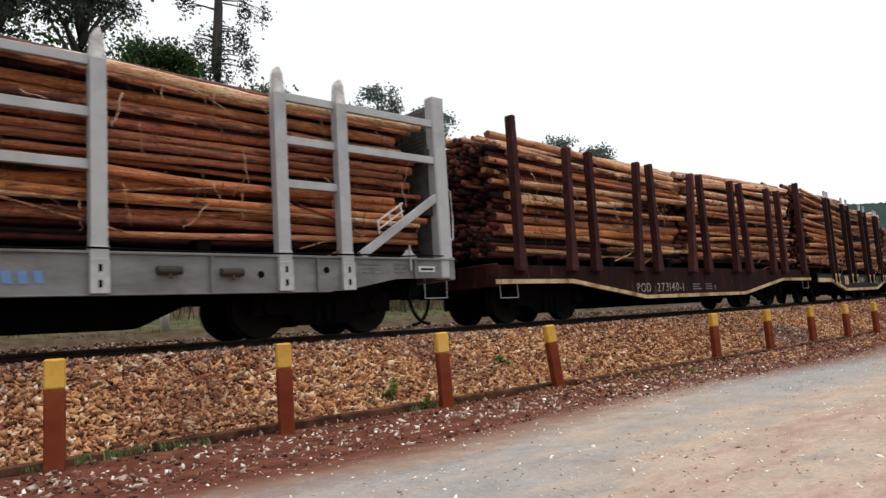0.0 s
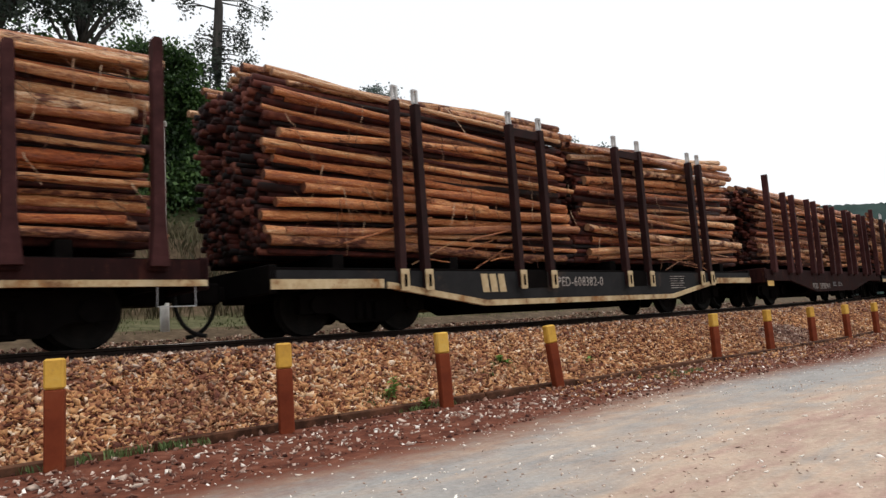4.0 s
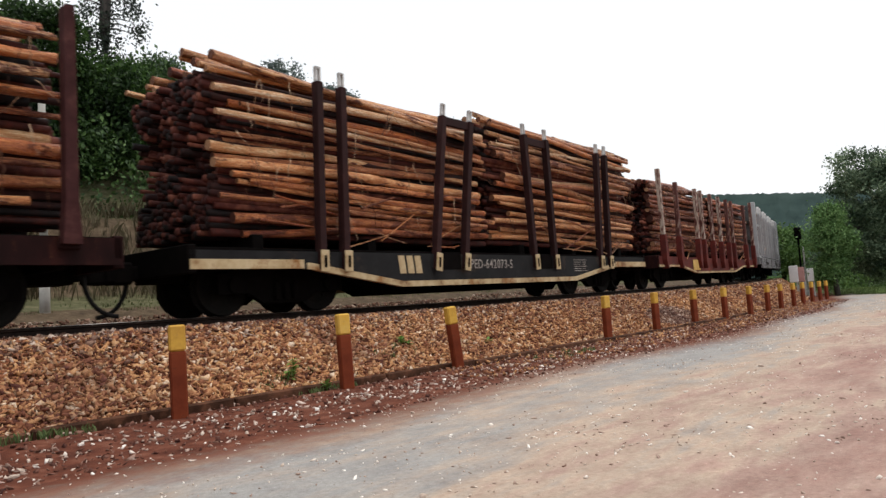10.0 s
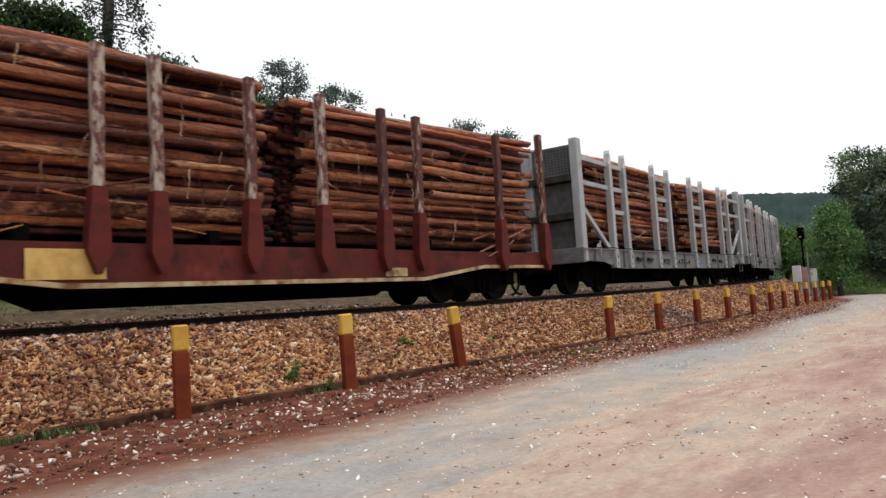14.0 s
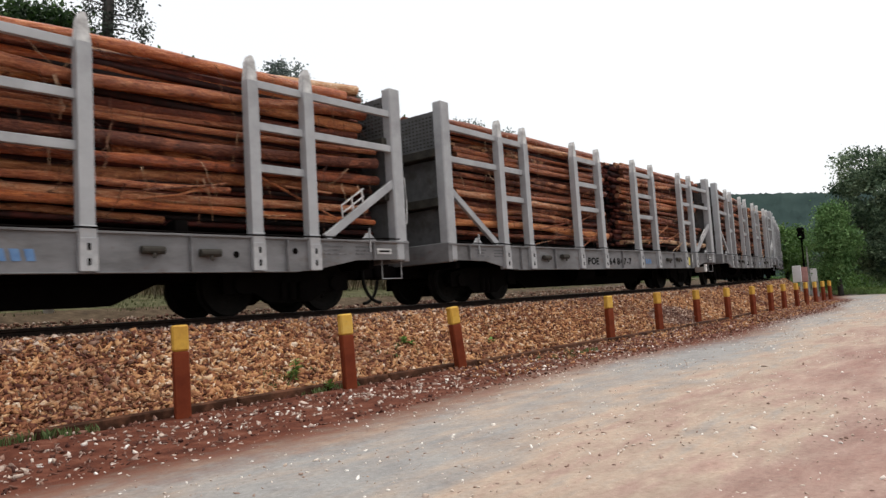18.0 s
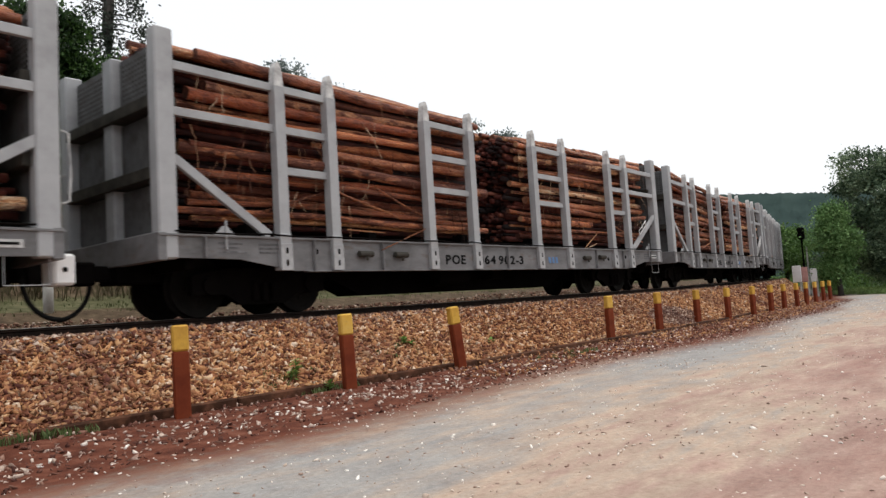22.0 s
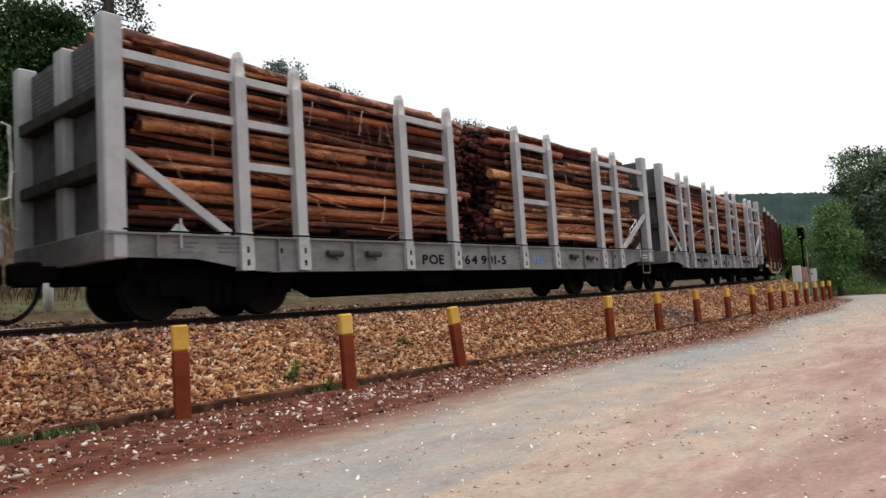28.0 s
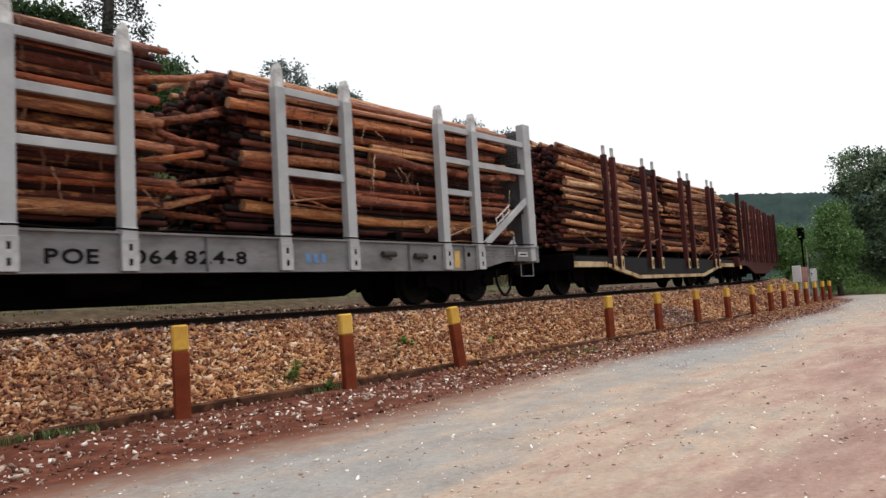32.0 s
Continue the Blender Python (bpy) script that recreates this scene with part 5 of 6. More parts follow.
def brown_wagon(c, number, seed, cream=True, red=False, leans=None, tops=((3.20, 3.15), (3.24, 3.38))):
    """Older rust-brown flat wagon with stakes in close pairs and tall end stakes."""
    w = thing("flat_wagon", "rust-brown flat wagon with dark stakes and a fish-bellied side", "freight wagon", "wagons of the timber train")
    h, y0 = 7.0, 1.36
    side = M_STAKE_R if red else M_BROWN
    for sy in (-1, 1):
        part("side_sill", Geo().prism(belly(h, 0.97, 0.70, 0.36, 2.4, 4.9), sy * y0, sy * (y0 - 0.04)).mesh("side_sill", side), w)
        part("sill_stripe", Geo().prism(stripe(h, 0.66, 0.32, 2.4, 4.9, 0.075), sy * (y0 + 0.02), sy * (y0 - 0.05)).mesh("sill_stripe", M_CREAM if cream else side), w,
             "stained cream stripe on the lower flange" if cream else "rusty lower flange")
    part("deck", Geo().box(-h, -y0 + 0.042, 0.90, h, y0 - 0.042, 0.985, 0.006).mesh("deck", M_BLACK), w, "black deck")
    for d in (-1, 1):
        part("headstock", Geo().box(d * h - 0.09 * d, -y0, 0.62, d * h + 0.03 * d, y0, 1.0, 0.012).mesh("headstock", side), w)
        part("end_plate", Geo().box(d * (h - 0.55), -y0 - 0.028, 0.52, d * (h - 0.05), -y0 - 0.022, 0.66, 0.003).mesh("end_plate", M_YELLOWP), w, "faded yellow plate") if not cream and d < 0 else None
        if cream:
            part("foot_step", GP["step"], w, "bent foot step", pose(d * (h - 0.35), -y0 + 0.03, -0.02))
    xs = [-6.42, 6.42] + [p + q for p in (-4.58, -2.29, 0.0, 2.29, 4.58) for q in (-0.38, 0.38)]
    for sy in (-1, 1):
        for k, x in enumerate(xs):
            lean = leans[k] if leans else 0 if abs(x) > 6 else random.Random(int(x * 100) + seed).uniform(-1.2, 1.8) * (1 if (x * 100) % 2 else -1)
            me = STAKE_BE if abs(x) > 6 else (STAKE_RD if red else STAKE_B)
            s = part("stake", me, w, m=pose(x - 0.95 * math.sin(radians(lean)), sy * (y0 + 0.07), 0.02, 0, lean, 0))
    rows = [Geo().box(-0.11, -y0 - 0.05, 0.83, 0.11, -y0 - 0.002, 0.96, 0.01).mesh("stake_pocket", side)]
    for x in xs:
        part("stake_pocket", rows[0], w, m=pose(x, 0, 0))
    if number:
        zl = 0.46 if cream else 0.40
        letter_row("POD", 0.185, M_LETTER_W, 0.97, w, pose(-2.72, -y0 - 0.004, zl), 0.0)
        letter_row(number, 0.185, M_LETTER_W, 1.07, w, pose(-1.92, -y0 - 0.004, zl), 0.0)
        part("small_print", GP["data_w"], w, "faint data lines too small to read", pose(-0.36, GY - y0 - 0.002, -0.34), "stuff")
        letter_row("E", 0.10, M_LETTER_W, 1.0, w, pose(0.72, -y0 - 0.004, 0.47), 0.0)
    for x in (-5.6, -3.3, -1.0, 1.0, 3.2, 5.5):
        part("bunk", BUNK, w, "dark cross bunk under the logs", pose(x, 0, 0.985))
    running_gear(w, h, 5.0, 0.20)
    moving.append((w, c))
    lab = "long stack of eucalyptus logs held by dark stakes"
    log_stack(c, -3.32, 6.45, 1.16, tops[0], 2.42, 0.5, seed * 2, lab, rise=0.28, wild=1.4, kinds=PALE)
    log_stack(c, 3.26, 6.50, 1.16, tops[1], 2.42, 0.5, seed * 2 + 1, lab, rise=0.28, wild=1.4, kinds=PALE)


def black_stake(z_top):
    g = Geo()
    g.box(-0.062, -0.07, 0.60, 0.062, 0.07, z_top - 0.18, 0.01)
    return g.mesh("stake", M_STAKE_D)


STAKE_K = black_stake(3.62)
STAKE_KT = Geo().box(-0.052, -0.03, 3.442, -0.022, 0.03, 3.68, 0.006).box(0.022, -0.03, 3.442, 0.052, 0.03, 3.68, 0.006).box(-0.021, -0.03, 3.645, 0.021, 0.03, 3.68, 0.004).mesh("stake_tip", M_TIP)
SHOE = Geo().box(-0.078, -0.10, 0.56, 0.078, -0.074, 0.88, 0.006).mesh("stake_shoe", M_CREAM)
# Black bar laid on the shoe for the shade in its slot.
SHOE_SLOT = Geo().box(-0.025, -0.108, 0.62, 0.025, -0.1015, 0.80, 0.003).mesh("slot", M_BLACK)


EMBLEM = Geo().prism([(0, 0.82), (0.15, 0.82), (0.19, 0.52), (0.04, 0.52)], -0.006, -0.002).mesh("emblem_block", M_CREAM)


def black_wagon(c, number, seed, red=False, leans=None, tops=((3.40, 3.40), (3.40, 3.40)), front=0.0):
    """Charcoal flat wagon with double stakes tied at the top and a cream stripe."""
    w = thing("flat_wagon", "charcoal flat wagon with paired stakes and a cream lower stripe", "freight wagon", "wagons of the timber train")
    h, y0 = 6.74, 1.36
    for sy in (-1, 1):
        part("side_plate", Geo().prism(belly(h, 0.86, 0.62, 0.40, 2.9, 5.1), sy * y0, sy * (y0 - 0.04)).mesh("side_plate", M_DARKSIDE), w)
        part("lower_stripe", Geo().prism(stripe(4.9, 0.60, 0.30, 2.9, 4.85, 0.095), sy * (y0 + 0.03), sy * (y0 - 0.05)).mesh("lower_stripe", M_CREAM), w, "stained cream stripe")
        for d in (-1, 1):
            part("end_stripe", Geo().box(d * 4.95, sy * (y0 + 0.016), 0.61, d * h, sy * (y0 + 0.002), 0.74, 0.003).mesh("end_stripe", M_CREAM), w, "stained cream end stripe")
    part("deck", Geo().box(-h, -y0 + 0.042, 0.80, h, y0 - 0.042, 0.90, 0.006).mesh("deck", M_BLACK), w, "black deck")
    for d in (-1, 1):
        part("headstock", Geo().box(d * (h - 0.1), -y0, 0.56, d * (h + 0.02), y0, 0.93, 0.012).mesh("headstock", M_BLACK), w)
    for x in (-5.6, -3.4, -0.9, 1.0, 3.2, 5.6):
        part("bunk", BUNK, w, "dark cross bunk under the logs", pose(x, 0, 0.90))
    for sy in (-1, 1):
        tops_at = []
        for k, x in enumerate((-4.62, -4.15, -2.02, -1.20, 1.20, 2.02, 4.15, 4.62)):
            lean = leans[k] if leans else random.Random(int(x * 100) + seed).uniform(-1.0, 1.0)
            s = part("stake", STAKE_K, w, m=pose(x - 0.7 * math.sin(radians(lean)), sy * y0, 0, 0, lean if sy < 0 else -lean, 0 if sy < 0 else 180))
            tops_at.append(x + 2.62 * math.sin(radians(lean)))
            if red:
                s.data = STAKE_KR
            part("stake_tip", STAKE_KT, s, "worn white stake tip")
            shoe = part("stake_shoe", SHOE, s, "cream stake shoe")
            part("slot", SHOE_SLOT, shoe)
        for k in (2, 4):
            a, b = tops_at[k], tops_at[k + 1]
            part("stake_tie", Geo().box(a - 0.04, -0.03, 3.24, b + 0.04, 0.03, 3.40, 0.01).mesh("stake_tie", M_STAKE_D), w, m=pose(0, sy * y0, 0))
    for x in (-1.61, 1.61):
        # A flat black plate stands in for the shade of a recess.
        part("recess", Geo().box(x - 0.30, -y0 - 0.008, 0.58, x + 0.30, -y0 - 0.002, 0.86, 0.003).mesh("recess", M_BLACK), w, "black plate for the shaded recess between the stakes")
    if number:
        letter_row(number, 0.17, M_LETTER_W, 0.88, w, pose(-1.02, -y0 - 0.004, 0.60), 0.012)
        for k in range(3):
            part("emblem_block", EMBLEM, w, "cream painted slanted block", pose(-2.98 + 0.20 * k, -y0, 0))
        part("small_print", GP["table"], w, "white stencilled table too small to read", pose(2.85, GY - y0 - 0.002, -0.28), "stuff")
    running_gear(w, h, 4.9, 0.20)
    moving.append((w, c))
    lab = "high uneven stack of eucalyptus logs with jutting ends"
    log_stack(c, -3.32 + front / 2, 6.5 - front, 1.10, tops[0], 2.44, 0.7, seed * 2, lab, rise=0.26, wild=2.9, kinds=PALE, splinters=7)
    log_stack(c, 3.42, 6.6, 1.10, tops[1], 2.44, 0.6, seed * 2 + 1, lab, rise=0.26, wild=2.9, kinds=PALE, splinters=10)


STAKE_KR = black_stake(3.62)
STAKE_KR.materials[0] = M_STAKE_R


def red_wagon(c, seed):
    """Oxide-red flat wagon: tall worn stakes in broad tapered sockets."""
    w = thing("flat_wagon", "oxide-red flat wagon with worn red and white stakes", "freight wagon", "wagons of the timber train")
    h, y0 = 6.85, 1.33
    for sy in (-1, 1):
        part("side_sill", Geo().prism(belly(h, 0.92, 0.64, 0.44, 2.9, 4.6), sy * y0, sy * (y0 - 0.04)).mesh("side_sill", M_RED), w)
        part("sill_stripe", Geo().prism(stripe(h, 0.61, 0.40, 2.9, 4.6, 0.06), sy * (y0 + 0.02), sy * (y0 - 0.05)).mesh("sill_stripe", M_CREAM), w, "stained cream stripe")
    part("deck", Geo().box(-h, -y0 + 0.042, 0.84, h, y0 - 0.042, 0.93, 0.006).mesh("deck", M_BLACK), w, "black deck")
    for d in (-1, 1):
        part("headstock", Geo().box(d * (h - 0.1), -y0, 0.58, d * (h + 0.02), y0, 0.95, 0.012).mesh("headstock", M_BROWN), w)
    up = [Geo().box(-0.07, -0.06, 1.45, 0.07, 0.06, top, 0.012).mesh("stake", M_REDSTAKE) for top in (3.24, 3.47)]
    sock = Geo().prism([(-0.03, 0.56), (0.03, 0.56), (0.13, 0.80), (0.12, 1.10), (0.08, 1.55), (-0.08, 1.55), (-0.12, 1.10), (-0.13, 0.80)], -0.085, 0.085).mesh("stake_socket", M_RED)
    for sy in (-1, 1):
        for x in (-6.33, -4.81, -2.60, -1.85, -0.56, 0.70, 1.94, 2.78, 5.14, 6.70):
            s = part("stake", up[abs(x) > 6], w, m=pose(x, sy * (y0 + 0.05), 0, 0, -2.6 if x < -6 else random.Random(int(x * 10)).uniform(-0.6, 1.6), 0))
            part("stake_socket", sock, s, "broad tapered red stake socket")
    part("placard", Geo().box(-0.42, -y0 - 0.028, 0.50, 0.42, -y0 - 0.022, 0.84, 0.004).mesh("placard", M_YELLOWP), w, "faded yellow placard", pose(3.0 - 5.9, 0, 0))
    part("placard", Geo().box(-0.25, -y0 - 0.028, 0.48, 0.25, -y0 - 0.022, 0.62, 0.004).mesh("placard", M_CREAM), w, "small cream placard", pose(2.2, 0, 0))
    for x in (-5.6, -3.3, -1.0, 1.0, 3.2, 5.5):
        part("bunk", BUNK, w, "dark cross bunk under the logs", pose(x, 0, 0.93))
    running_gear(w, h, 5.1, 0.20)
    moving.append((w, c))
    lab = "neat stack of straight orange-brown logs held by red stakes"
    log_stack(c, -3.28, 6.6, 1.04, (3.18, 3.36), 2.40, 0.25, seed * 2, lab, rise=0.12, wild=0.4, thick=1.15)
    log_stack(c, 3.62, 6.2, 1.04, (3.20, 3.36), 2.40, 0.25, seed * 2 + 1, lab, rise=0.12, wild=0.5, thick=1.1)


grey_wagon(-0.22, "064810-2", 1, tops=((3.35, 3.35), (3.36, 3.20)))
brown_wagon(15.17, "273140-1", 2, leans=(0, 0, 2, 0.5, 5.5, -1, 7.0, -1.5, 1.5, -5.0, 0.5, -1))
black_wagon(29.72, "PED-608382-0", 3, tops=((3.62, 3.55), (3.32, 3.66)))
brown_wagon(44.40, "273034-1", 4, cream=False, tops=((3.19, 3.30), (3.12, 3.34)))
black_wagon(58.97, "PED-642073-5", 5, leans=(1.8, 1.8, 9.0, 8.6, -2.4, -1.4, 4.2, 3.4), tops=((3.50, 3.34), (3.66, 3.60)), front=0.45)
red_wagon(73.66, 6)
grey_wagon(89.22, "064775-4", 7, size=1.14, jumble=3, tops=((3.34, 3.42), (3.26, 3.52)))
grey_wagon(105.04, "064847-7", 8, tags=True, tops=((3.42, 3.42), (3.42, 3.48)))
grey_wagon(120.95, "064902-3", 9, tops=((3.50, 3.52), (3.40, 3.50)))
grey_wagon(136.86, "064898-1", 10, size=1.14, tops=((3.64, 3.34), (3.40, 3.46)))
grey_wagon(152.74, "064901-5", 11, tops=((3.48, 3.48), (3.47, 3.47)))
grey_wagon(168.65, "064824-8", 12, yellow_tag=True, size=1.16, jumble=12, tops=((3.42, 3.44), (3.30, 3.42)))
black_wagon(184.36, "", 13, red=True)
brown_wagon(199.0, "", 14, cream=False, red=True)


# ================= plants =================
def leaf_cards(rng, centres, spread, count, size, droop=0.0):
    """Small leaf blades round each centre. Returns verts and quads."""
    n = len(centres) * count
    c = np.repeat(np.asarray(centres, float), count, axis=0)
    off = rng.normal(size=(n, 3)) * np.asarray(spread)
    p = c + off
    R = turns(rng, n)
    sz = size * rng.uniform(0.6, 1.4, n)
    base = np.array([(-0.5, 0, 0), (0.0, 0.28, 0.06), (0.5, 0, 0), (0.0, -0.28, 0.06)])
    q = np.einsum("nij,kj->nki", R, base) * sz[:, None, None] + p[:, None]
    return q.reshape(-1, 3), np.arange(4 * n).reshape(n, 4)


def crown_points(rng, centre, radii, n, hollow=0.55):
    d = rng.normal(size=(n, 3))
    d /= np.linalg.norm(d, axis=1)[:, None]
    r = (hollow + (1 - hollow) * rng.random(n)) ** 0.8
    return np.asarray(centre) + d * r[:, None] * np.asarray(radii)


def tree(label, base, height, trunk_r, blobs, leaf, material, seed, lean=(0, 0), clumps=60, per=60, clump_r=0.5, limbs=9, name="tree", limb_r=0.42, hang=0.7, rise=0.18):
    """Tapered trunk and limbs; the crown is many leaf clumps gathered in blobs (x, y, z, rx, ry, rz) about the base."""
    rng = np.random.default_rng(seed)
    t = thing(name, label, "tree", m=pose(*base))
    g = Geo()
    k = 7
    spine = [Vector((lean[0] * (i / k) ** 1.3 + rng.normal() * 0.05, lean[1] * (i / k) ** 1.3 + rng.normal() * 0.05, height * i / k - 0.4 * (i == 0))) for i in range(k + 1)]
    g.tube(spine, [trunk_r * (1.15 - 0.95 * i / k) for i in range(k + 1)], 9)
    for i in range(limbs):
        b = blobs[i % len(blobs)]
        tip = Vector(b[:3]) + Vector(rng.normal(size=3) * 0.45 * np.array(b[3:]))
        u = min(max(tip.z / height - rise, 0.2), 0.9)
        j = min(int(u * k), k - 1)
        st = spine[j].lerp(spine[j + 1], u * k - j)
        mid = st.lerp(tip, 0.5) + Vector((0, 0, 0.08 * (tip - st).length))
        r = trunk_r * limb_r * (1.1 - u) + 0.015
        part("limb", Geo().tube([st, mid, tip], [r, r * 0.65, r * 0.25], 6).mesh("limb", M_TRUNK, True), t)
    part("trunk", g.mesh("trunk", M_TRUNK, True), t, "grey-brown trunk")
    pts = []
    vol = [(b[3] * b[4] * b[5]) ** 0.7 for b in blobs]
    for b, v in zip(blobs, vol):
        pts.append(crown_points(rng, b[:3], b[3:], max(4, int(clumps * v / sum(vol)))))
    V, F = leaf_cards(rng, np.concatenate(pts), (clump_r, clump_r, clump_r * hang), per, leaf)
    part("crown", raw_mesh("crown", V, F, material), t, "crown of small leaves")
    return t


def bushes(name, label, spots, material, seed, leaf=0.3, per=220):
    rng = np.random.default_rng(seed)
    Vs, Fs, o = [], [], 0
    for x, y, z, r, hgt in spots:
        pts = crown_points(rng, (x, y, z + hgt * 0.45), (r, r, hgt * 0.55), 26, 0.6)
        V, F = leaf_cards(rng, pts, (r * 0.22, r * 0.22, hgt * 0.16), per // 26, leaf)
        Vs.append(V)
        Fs.append(F + o)
        o += len(V)
    tagged(new(name, raw_mesh(name, np.concatenate(Vs), np.concatenate(Fs), material)), label, "bushes", kind="stuff")


def on_hill(rng, n, s0, s1, v0, v1, r0, r1, h0, h1):
    x, y, s, v = strip_points(rng, n, s0, s1, v0, v1)
    z = ground_height(x, y)
    r, h = rng.uniform(r0, r1, n), rng.uniform(h0, h1, n)
    low = (x < 9.2) | (z + h < 0.93 + 0.295 * np.hypot(x, y) - 0.05 * np.clip(x - 12, 0, 3))      # drops bushes that would top the skyline as the camera sees it
    return [q for q, k in zip(zip(x, y, z, r, h), low) if k]


def build_plants():
    rng = np.random.default_rng(31)
    bushes("hillside_scrub", "dense dark green scrub on the slope above the cutting", on_hill(rng, 150, -14, 26, 7.2, 17, 0.8, 1.7, 1.2, 2.4), M_LEAF, 32, 0.12, 900)
    bushes("bright_scrub", "brighter green bushes at the top of the bank", on_hill(rng, 46, -10, 22, 9.5, 16.5, 0.7, 1.4, 1.0, 2.2), M_LEAF_B, 33, 0.10, 1100)
    bushes("upper_woods", "dark woods on the upper hillside", on_hill(rng, 120, -30, 70, 14, 40, 1.6, 3.0, 2.4, 4.5), M_LEAF, 34, 0.20, 900)
    bushes("far_end_bushes", "low green bushes where the road meets the line", on_hill(rng, 44, 52, 100, -9.5, -4.2, 0.9, 1.6, 1.0, 2.0), M_LEAF_B, 36, 0.22, 420)
    bushes("lineside_bushes", "green bushes beside the far end of the track", on_hill(rng, 40, 46, 110, 4.5, 9.0, 0.9, 1.6, 1.0, 2.2), M_LEAF_B, 35, 0.36, 260)

    # tall eucalyptus over the cutting, and its darker neighbours
    tree("tall thin eucalyptus with sparse drooping foliage", (10.30, 23.5, 6.6), 15.0, 0.21,
         [(0.35, 0, 3.3, 0.5, 0.3, 0.6), (-0.4, 0.2, 3.8, 0.5, 0.4, 0.6), (0.9, -0.2, 4.6, 0.4, 0.3, 0.7), (-0.6, 0, 4.9, 0.4, 0.3, 0.6), (0.6, 0, 5.6, 0.5, 0.3, 0.5), (-1.1, 0.2, 6.3, 0.45, 0.3, 0.2),
          (1.6, 0.1, 6.7, 0.7, 0.5, 0.22), (0.0, 0, 4.4, 0.3, 0.3, 1.6), (0, 0, 8.6, 1.2, 1.0, 0.9), (0.1, 0, 11.0, 1.2, 1.1, 1.2)],
         0.12, M_LEAF_EU, 41, lean=(0.1, 0), clumps=190, per=44, clump_r=0.15, limbs=34, name="eucalyptus", limb_r=0.14, hang=1.6, rise=0.0)
    tree("broad dark tree above the cutting", (3.4, 23.8, 7.0), 10.0, 0.40,
         [(-0.6, 0, 4.0, 1.6, 1.6, 1.0), (0.7, 0, 5.2, 1.2, 1.2, 0.9), (-2.4, 0, 5.2, 2.4, 2.2, 1.6), (0.2, 0, 6.4, 1.6, 1.6, 1.3)], 0.13, M_LEAF_EU, 42, clumps=150, per=130, clump_r=0.25)
    tree("dark thick-trunked tree with an open crown above the cutting", (5.75, 23.6, 7.0), 10.0, 0.27,
         [(-0.6, 0, 4.7, 0.9, 0.9, 0.6), (0.9, 0, 5.1, 0.8, 0.8, 0.6), (0.0, 0, 6.0, 1.3, 1.1, 0.9), (1.1, 0, 6.6, 0.9, 0.8, 0.6), (-0.9, 0, 7.0, 1.1, 1.0, 0.8)], 0.12, M_LEAF_EU, 45, clumps=110, per=110, clump_r=0.22, limbs=14)
    tree("dense bushy tree with a bright green top above the cutting", (6.5, 18.9, 4.4), 4.6, 0.16,
         [(0, 0, 3.7, 1.1, 1.0, 1.0), (-0.7, 0, 2.4, 1.0, 1.0, 1.2), (1.0, 0.2, 2.6, 1.1, 1.0, 0.9), (2.2, 0.3, 2.9, 1.1, 0.9, 0.8), (2.4, 0.3, 1.7, 1.2, 0.9, 0.9), (0.3, 0.4, 1.2, 1.8, 1.2, 1.0)], 0.115, M_LEAF_D, 44, clumps=480, per=140, clump_r=0.21)
    tree("leafy tree above the cutting", (-2.5, 22.0, 6.4), 11.0, 0.34,
         [(0, 0, 5.2, 3.0, 2.4, 2.4), (2.2, 0, 7.0, 2.6, 2.0, 2.0), (-2.4, 0, 6.6, 2.6, 2.2, 2.2)], 0.15, M_LEAF, 43, clumps=170, per=190, clump_r=0.40)
    # lower trees stepping down the slope
    for k, (x, y, top, r) in enumerate(((11.7, 22.7, 9.5, 1.3), (14.2, 26.6, 11.0, 1.0), (17.2, 29.8, 12.0, 0.9), (20.2, 33.2, 13.1, 0.8), (23.0, 36.4, 14.3, 0.8), (28.6, 42.6, 17.2, 0.9))):
        z = float(ground_height(np.array([x]), np.array([y]))[0])
        hh = max(top - z, 2.6)
        tree("dark green tree on the slope above the line", (x, y, z), hh, 0.12, [(0, 0, hh - r * 0.8, r, r, r * 0.8), (r * 0.8, 0, hh - r * 1.5, r, r * 0.8, r * 0.8), (-r * 0.7, 0, hh - r * 1.4, r, r * 0.8, r * 0.8)],
             0.15, M_LEAF, 90 + k, clumps=90, per=90, clump_r=0.28, limbs=5)
    # trees along the skyline
    for k, (x, y, top, r) in enumerate([(35.9, 48.5, 22.6, 2.3), (39.6, 46.0, 20.4, 2.0), (31.5, 50, 19.0, 1.4), (26.0, 49.6, 20.6, 1.3), (52.5, 42.0, 18.4, 1.9),
                                        (55.5, 40.5, 17.6, 1.9), (58.5, 41.5, 17.2, 1.8), (46.0, 47.0, 18.6, 2.0)]):
        z = float(ground_height(np.array([x]), np.array([y]))[0])
        hh = max(top - z, 4.0)
        tree("grey-green tree on the hill's skyline, paled for haze", (x, y, z), hh, 0.22, [(0, 0, hh - r * 0.9, r, r, r * 0.9), (r * 0.5, 0, hh - r * 2.2, r * 0.9, r * 0.8, r * 0.8), (-r * 0.5, 0, hh - r * 2.6, r * 0.9, r * 0.8, r * 0.8)],
             0.24, M_LEAF_HAZE, 50 + k, clumps=70, per=90, clump_r=0.36, limbs=6)
